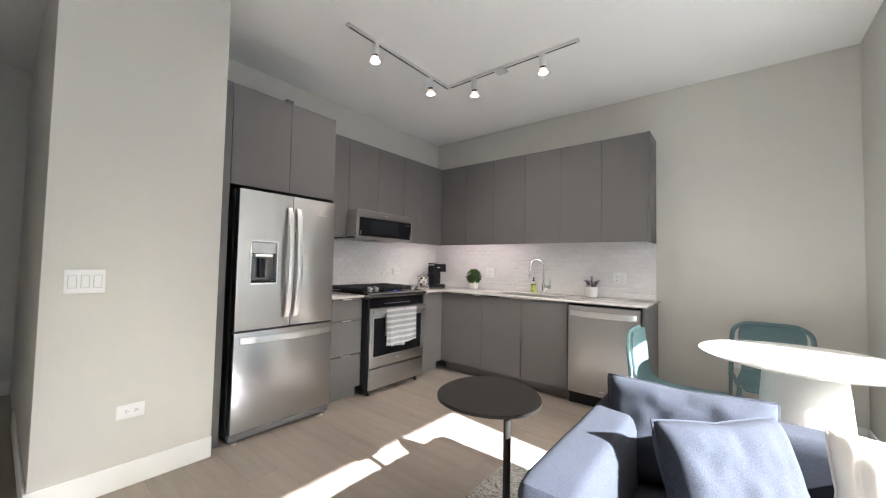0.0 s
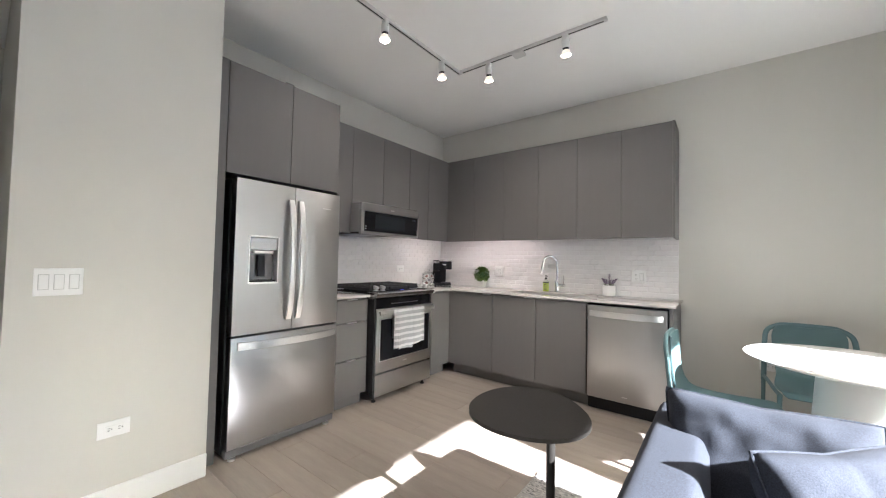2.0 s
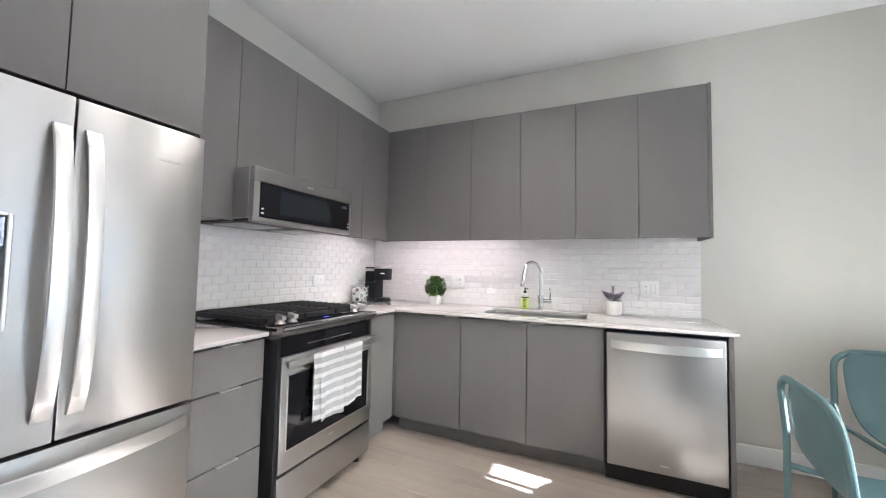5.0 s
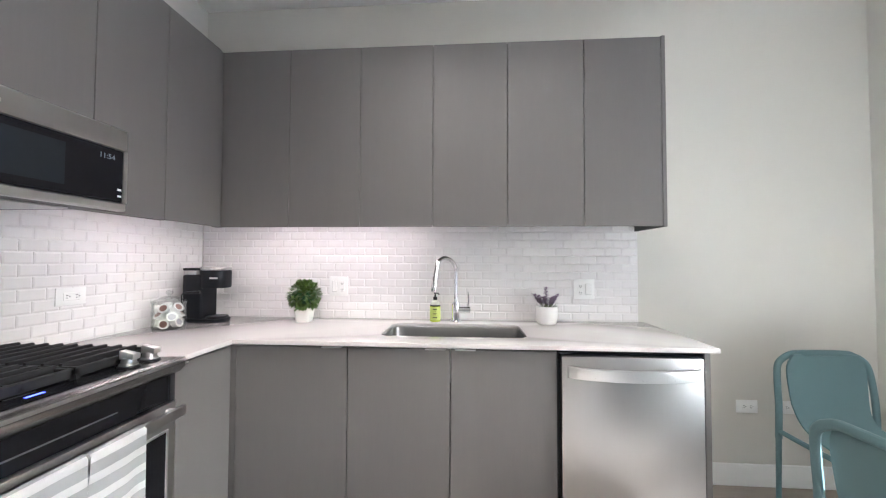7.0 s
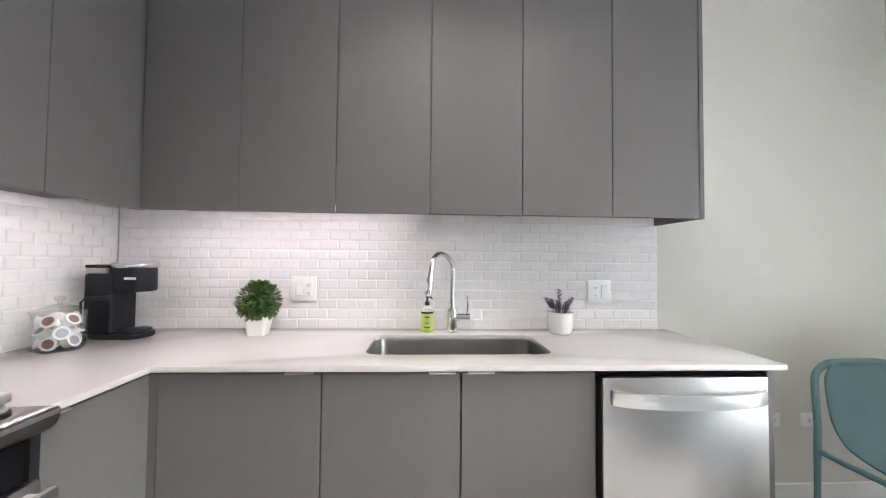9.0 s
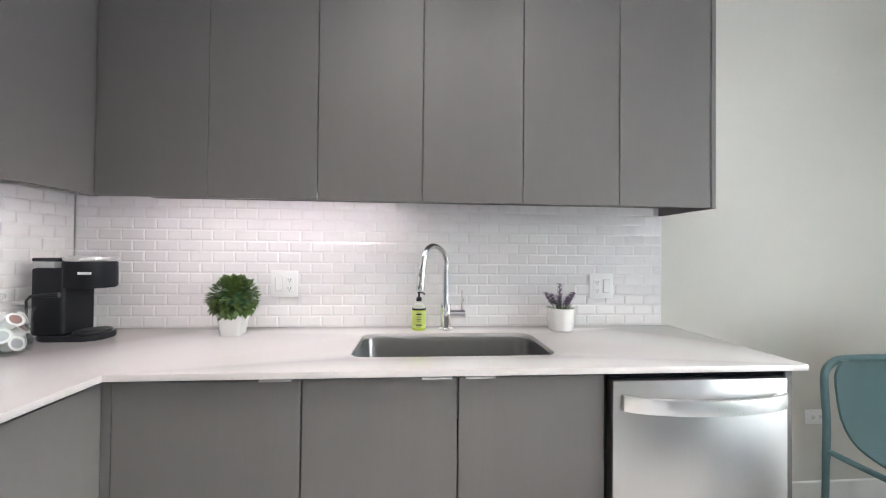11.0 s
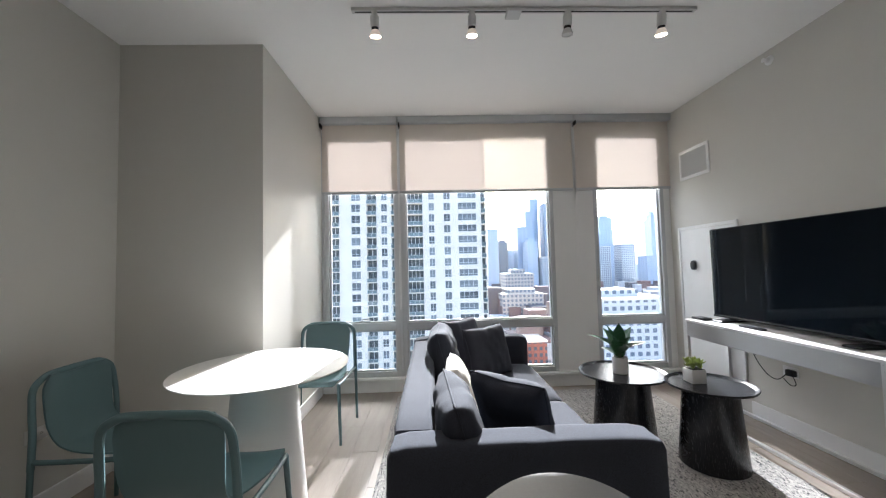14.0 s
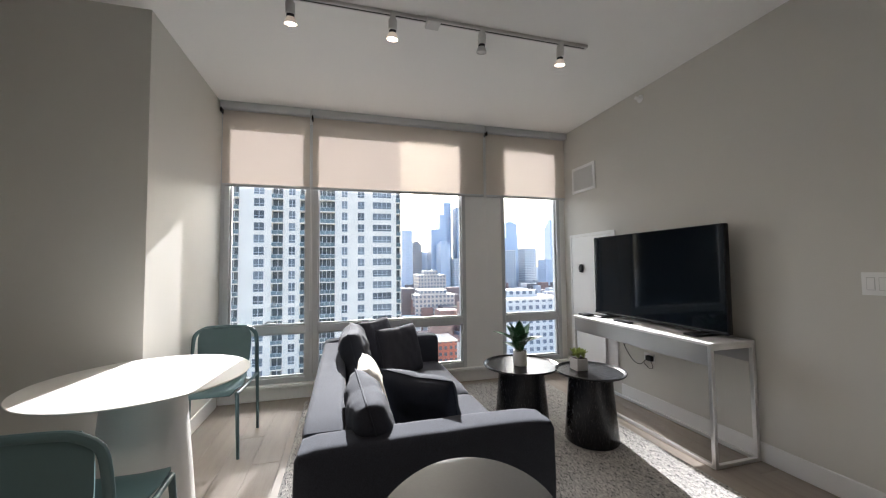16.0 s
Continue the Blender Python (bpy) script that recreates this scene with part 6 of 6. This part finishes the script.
def facade(name, wall, pane, sx, sz, rough=0.6):
    """Masonry with a regular grid of windows, at the size of storeys, for far blocks."""
    m = bpy.data.materials.new(name)
    m.use_nodes = True
    nt = m.node_tree
    bs = nt.nodes["Principled BSDF"]
    geo, sep, add = nt.nodes.new("ShaderNodeNewGeometry"), nt.nodes.new("ShaderNodeSeparateXYZ"), nt.nodes.new("ShaderNodeMath")
    nt.links.new(geo.outputs["Position"], sep.inputs[0])
    nt.links.new(sep.outputs["X"], add.inputs[0])
    nt.links.new(sep.outputs["Y"], add.inputs[1])

    def cell(sock, size, fill):
        a, b, c = (nt.nodes.new("ShaderNodeMath") for _ in range(3))
        a.operation, b.operation, c.operation = 'DIVIDE', 'FRACT', 'LESS_THAN'
        a.inputs[1].default_value, c.inputs[1].default_value = size, fill
        nt.links.new(sock, a.inputs[0])
        nt.links.new(a.outputs[0], b.inputs[0])
        nt.links.new(b.outputs[0], c.inputs[0])
        return c.outputs[0]
    both = nt.nodes.new("ShaderNodeMath")
    both.operation = 'MULTIPLY'
    nt.links.new(cell(add.outputs[0], sx, 0.55), both.inputs[0])
    nt.links.new(cell(sep.outputs["Z"], sz, 0.55), both.inputs[1])
    up = nt.nodes.new("ShaderNodeSeparateXYZ")
    nt.links.new(geo.outputs["Normal"], up.inputs[0])
    flat = nt.nodes.new("ShaderNodeMath")
    flat.operation, flat.inputs[1].default_value = 'LESS_THAN', 0.5
    nt.links.new(up.outputs["Z"], flat.inputs[0])
    wallonly = nt.nodes.new("ShaderNodeMath")
    wallonly.operation = 'MULTIPLY'
    nt.links.new(both.outputs[0], wallonly.inputs[0])
    nt.links.new(flat.outputs[0], wallonly.inputs[1])
    mix, n = nt.nodes.new("ShaderNodeMix"), nt.nodes.new("ShaderNodeTexNoise")
    mix.data_type = 'RGBA'
    n.inputs["Scale"].default_value = 0.15
    hs = nt.nodes.new("ShaderNodeHueSaturation")
    hs.inputs["Color"].default_value = (*wall, 1)
    rng = nt.nodes.new("ShaderNodeMapRange")
    rng.inputs["To Min"].default_value, rng.inputs["To Max"].default_value = 0.8, 1.2
    nt.links.new(n.outputs["Fac"], rng.inputs["Value"])
    nt.links.new(rng.outputs[0], hs.inputs["Value"])
    nt.links.new(wallonly.outputs[0], mix.inputs[0])
    nt.links.new(hs.outputs[0], mix.inputs[6])
    mix.inputs[7].default_value = (*pane, 1)
    nt.links.new(mix.outputs[2], bs.inputs["Base Color"])
    bs.inputs["Roughness"].default_value = rough
    return m


stone_pale = facade("stone_pale", (0.74, 0.72, 0.69), (0.18, 0.20, 0.24), 3.4, 3.2)
stone_tan = facade("stone_tan", (0.55, 0.50, 0.44), (0.18, 0.20, 0.24), 3.0, 3.2)
brick_red = facade("brick_red", (0.36, 0.13, 0.09), (0.10, 0.11, 0.13), 3.0, 3.4)
# skyline facades: distance haze is put into these paled, low-contrast colours
blue_hazed_glass = facade("blue_hazed_glass", (0.55, 0.62, 0.72), (0.44, 0.52, 0.63), 6.0, 4.0, 0.3)
navy_hazed_glass = facade("navy_hazed_glass", (0.40, 0.45, 0.52), (0.34, 0.40, 0.47), 7.0, 4.0, 0.3)
pale_hazed_glass = facade("pale_hazed_glass", (0.66, 0.70, 0.76), (0.52, 0.59, 0.68), 9.0, 4.0, 0.3)


def block(x, y, w, d, top, material, label, steps=()):
    b = thing("city_building", (x + d / 2, y, GROUND), label, "building", "buildings of the skyline")
    part("walls", box(x, x + d, y - w / 2, y + w / 2, GROUND, top), material, b)
    part("roof", box(x - 0.3, x + d + 0.3, y - w / 2 - 0.3, y + w / 2 + 0.3, top, top + 1.0), concrete_white_dappled if material in (stone_pale, brick_red) else material, b)
    for sw, h in steps:
        part("setback", box(x + d * (0.5 - sw / 2), x + d * (0.5 + sw / 2), y - w * sw / 2, y + w * sw / 2, top + 1.0, top + h), material, b)


# nearer blocks
block(150, -80, 36, 30, -15, stone_pale, "white low apartment block with rows of windows", ((0.5, 4),))
block(260, -63, 30, 30, -21, stone_tan, "tan stone mid-rise block with setback roof", ((0.7, 4),))
block(190, -51, 13, 18, -40, brick_red, "red brick low building among rooftops")
block(170, -30, 12, 16, -42, brick_red, "red brick corner building on the street")
block(330, -78, 26, 26, -8, stone_tan, "tan stone office block with setback", ((0.5, 5),))
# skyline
sky_line = [(500, -83, 15, 51, pale_hazed_glass, 0), (520, -101.5, 13, 33, stone_tan, 1), (540, -119, 14, 22, pale_hazed_glass, 0), (510, -127, 14, 54, blue_hazed_glass, 0), (512, -139, 12, 76, blue_hazed_glass, 0),
            (520, -148, 12, 96, blue_hazed_glass, 0), (480, -133, 14, 31, pale_hazed_glass, 1), (500, -173, 33, 86, navy_hazed_glass, 0), (470, -146, 7, 10, stone_pale, 0), (640, -232, 24, 60, pale_hazed_glass, 1),
            (660, -322, 24, 84, blue_hazed_glass, 1), (700, -346, 20, 62, pale_hazed_glass, 0), (700, -442, 16, 84, blue_hazed_glass, 2), (690, -472, 30, 58, pale_hazed_glass, 0), (620, -290, 26, 52, blue_hazed_glass, 0)]
city = random.Random(4)
for k in range(38):
    x = city.uniform(520, 1000)
    y = x * city.uniform(-0.72, -0.17)
    sky_line.append((x, y, city.uniform(14, 30), city.choice((-14, -4, 4, 12, 20, 30)) * x / 700 + city.uniform(-4, 6), city.choice((pale_hazed_glass, blue_hazed_glass, stone_pale, pale_hazed_glass)), city.choice((0, 0, 1))))
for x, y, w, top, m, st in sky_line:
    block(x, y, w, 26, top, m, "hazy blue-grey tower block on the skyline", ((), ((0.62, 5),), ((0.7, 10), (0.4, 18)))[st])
roof_mix = bpy.data.materials.new("roofs")
roof_mix.use_nodes = True
rn = roof_mix.node_tree
ro_g, ro_r = rn.nodes.new("ShaderNodeNewGeometry"), rn.nodes.new("ShaderNodeValToRGB")
rn.links.new(ro_g.outputs["Random Per Island"], ro_r.inputs["Fac"])
ro_r.color_ramp.elements[0].color, ro_r.color_ramp.elements[1].color = (0.16, 0.15, 0.15, 1), (0.62, 0.62, 0.62, 1)
ro_r.color_ramp.elements.new(0.4).color = (0.28, 0.17, 0.14, 1)
ro_r.color_ramp.elements.new(0.6).color = (0.34, 0.33, 0.33, 1)
rn.links.new(ro_r.outputs[0], rn.nodes["Principled BSDF"].inputs["Base Color"])
rn.nodes["Principled BSDF"].inputs["Roughness"].default_value = 0.9
rnd = random.Random(21)
verts, faces = [], []
for k in range(4200):
    x = 200 + 1100 * rnd.random() ** 1.25
    y = rnd.uniform(-0.95, 0.35) * x
    w, d, h = rnd.uniform(6, 15), rnd.uniform(6, 16), rnd.uniform(5, 14) + (rnd.uniform(8, 22) if rnd.random() < 0.12 else 0)
    if x < 260 and -50 < y:
        continue
    n = len(verts)
    for zz in (GROUND, GROUND + h):
        verts += [(x, y, zz), (x + d, y, zz), (x + d, y + w, zz), (x, y + w, zz)]
    faces += [(n + 4, n + 5, n + 6, n + 7), (n, n + 1, n + 5, n + 4), (n + 1, n + 2, n + 6, n + 5), (n + 2, n + 3, n + 7, n + 6), (n + 3, n, n + 4, n + 7)]
me = bpy.data.meshes.new("low_rise_city")
me.from_pydata(verts, [], faces)
me.materials.append(roof_mix)
tagged(new("low_rise_city", me), "low rooftops and houses spreading to the horizon", "low buildings", kind="stuff")

# ---- floor planks ----
fl = solid("floor", box(-4.75, E_X + 0.13, S_Y - 0.15, N_Y + 0.15, -0.15, -0.004), joint_dark, "light oak plank floor", "floor", kind="structure")
fl_at = fl.location.copy()
PW, PL = 0.178, 1.22


def plank_mesh(length):
    b = box(-length / 2 + 0.0006, length / 2 - 0.0006, -PW / 2 + 0.0006, PW / 2 - 0.0004, -0.004, 0.0, 0.0012)
    return b


row, y = 0, S_Y
while y < N_Y:
    x = -4.7 + (row * 0.417) % PL - PL
    while x < E_X:
        a, b = max(x, -4.7), min(x + PL, E_X)
        if b - a > 0.03 and not (b < -3.0 and y > 0.75):
            L = round(b - a, 3)
            p = new("plank", mesh_of(("plank", L), lambda: plank_mesh(L), plank_mat))
            p.parent = fl
            p.location = Vector(((a + b) / 2, y + PW / 2, 0)) - fl_at
        x += PL
    y += PW
    row += 1

# ---- splashback tiles ----
TW, THT = 0.096, 0.0482


def tile_mesh(w):
    bm = bmesh.new()
    h, d, bv = THT - 0.0012, 0.0030, 0.0065
    w -= 0.0012
    bv = min(bv, w * 0.3)
    outer = [bm.verts.new((sx * w / 2, 0, sz * h / 2)) for sx, sz in ((-1, -1), (1, -1), (1, 1), (-1, 1))]
    rim = [bm.verts.new((sx * w / 2, -d * 0.35, sz * h / 2)) for sx, sz in ((-1, -1), (1, -1), (1, 1), (-1, 1))]
    face = [bm.verts.new((sx * (w / 2 - bv), -d, sz * (h / 2 - bv))) for sx, sz in ((-1, -1), (1, -1), (1, 1), (-1, 1))]
    for a, b in ((outer, rim), (rim, face)):
        for i in range(4):
            bm.faces.new((a[i], a[(i + 1) % 4], b[(i + 1) % 4], b[i]))
    bm.faces.new(face)
    return bm


def tiled(name, along, u0, u1, label):
    if along == 'x':
        wall = solid(name, box(u0, u1, N_Y - 0.005, N_Y - 0.0005, TOP - 0.03, UP0 + 0.004), grout, label, "splashback", kind="structure")
    else:
        wall = solid(name, box(W_X + 0.0005, W_X + 0.005, u0, u1, 0.90, UP0 + 0.004), grout, label, "splashback", kind="structure")
    at = wall.location.copy()
    r, z = 0, TOP + 0.001
    while z < UP0 - 0.01:
        u = u0 - (TW / 2 if r % 2 else 0)
        while u < u1 - 0.004:
            a, b = max(u, u0), min(u + TW, u1)
            if b - a > 0.008:
                w = round(b - a, 3)
                t = new("tile", mesh_of(("tile", w), lambda: tile_mesh(w), tile_white))
                t.parent = wall
                if along == 'x':
                    t.location = Vector(((a + b) / 2, N_Y - 0.005, z + THT / 2)) - at
                else:
                    t.matrix_local = Matrix.Translation(Vector((W_X + 0.005, (a + b) / 2, z + THT / 2)) - at) @ Matrix.Rotation(radians(90), 4, 'Z')
            u += TW
        z += THT
        r += 1


tiled("splashback_north", 'x', W_X + 0.006, -0.238, "white bevelled subway tile splashback behind the sink")
tiled("splashback_west", 'y', 2.19, N_Y - 0.0095, "white bevelled subway tile splashback behind the range")
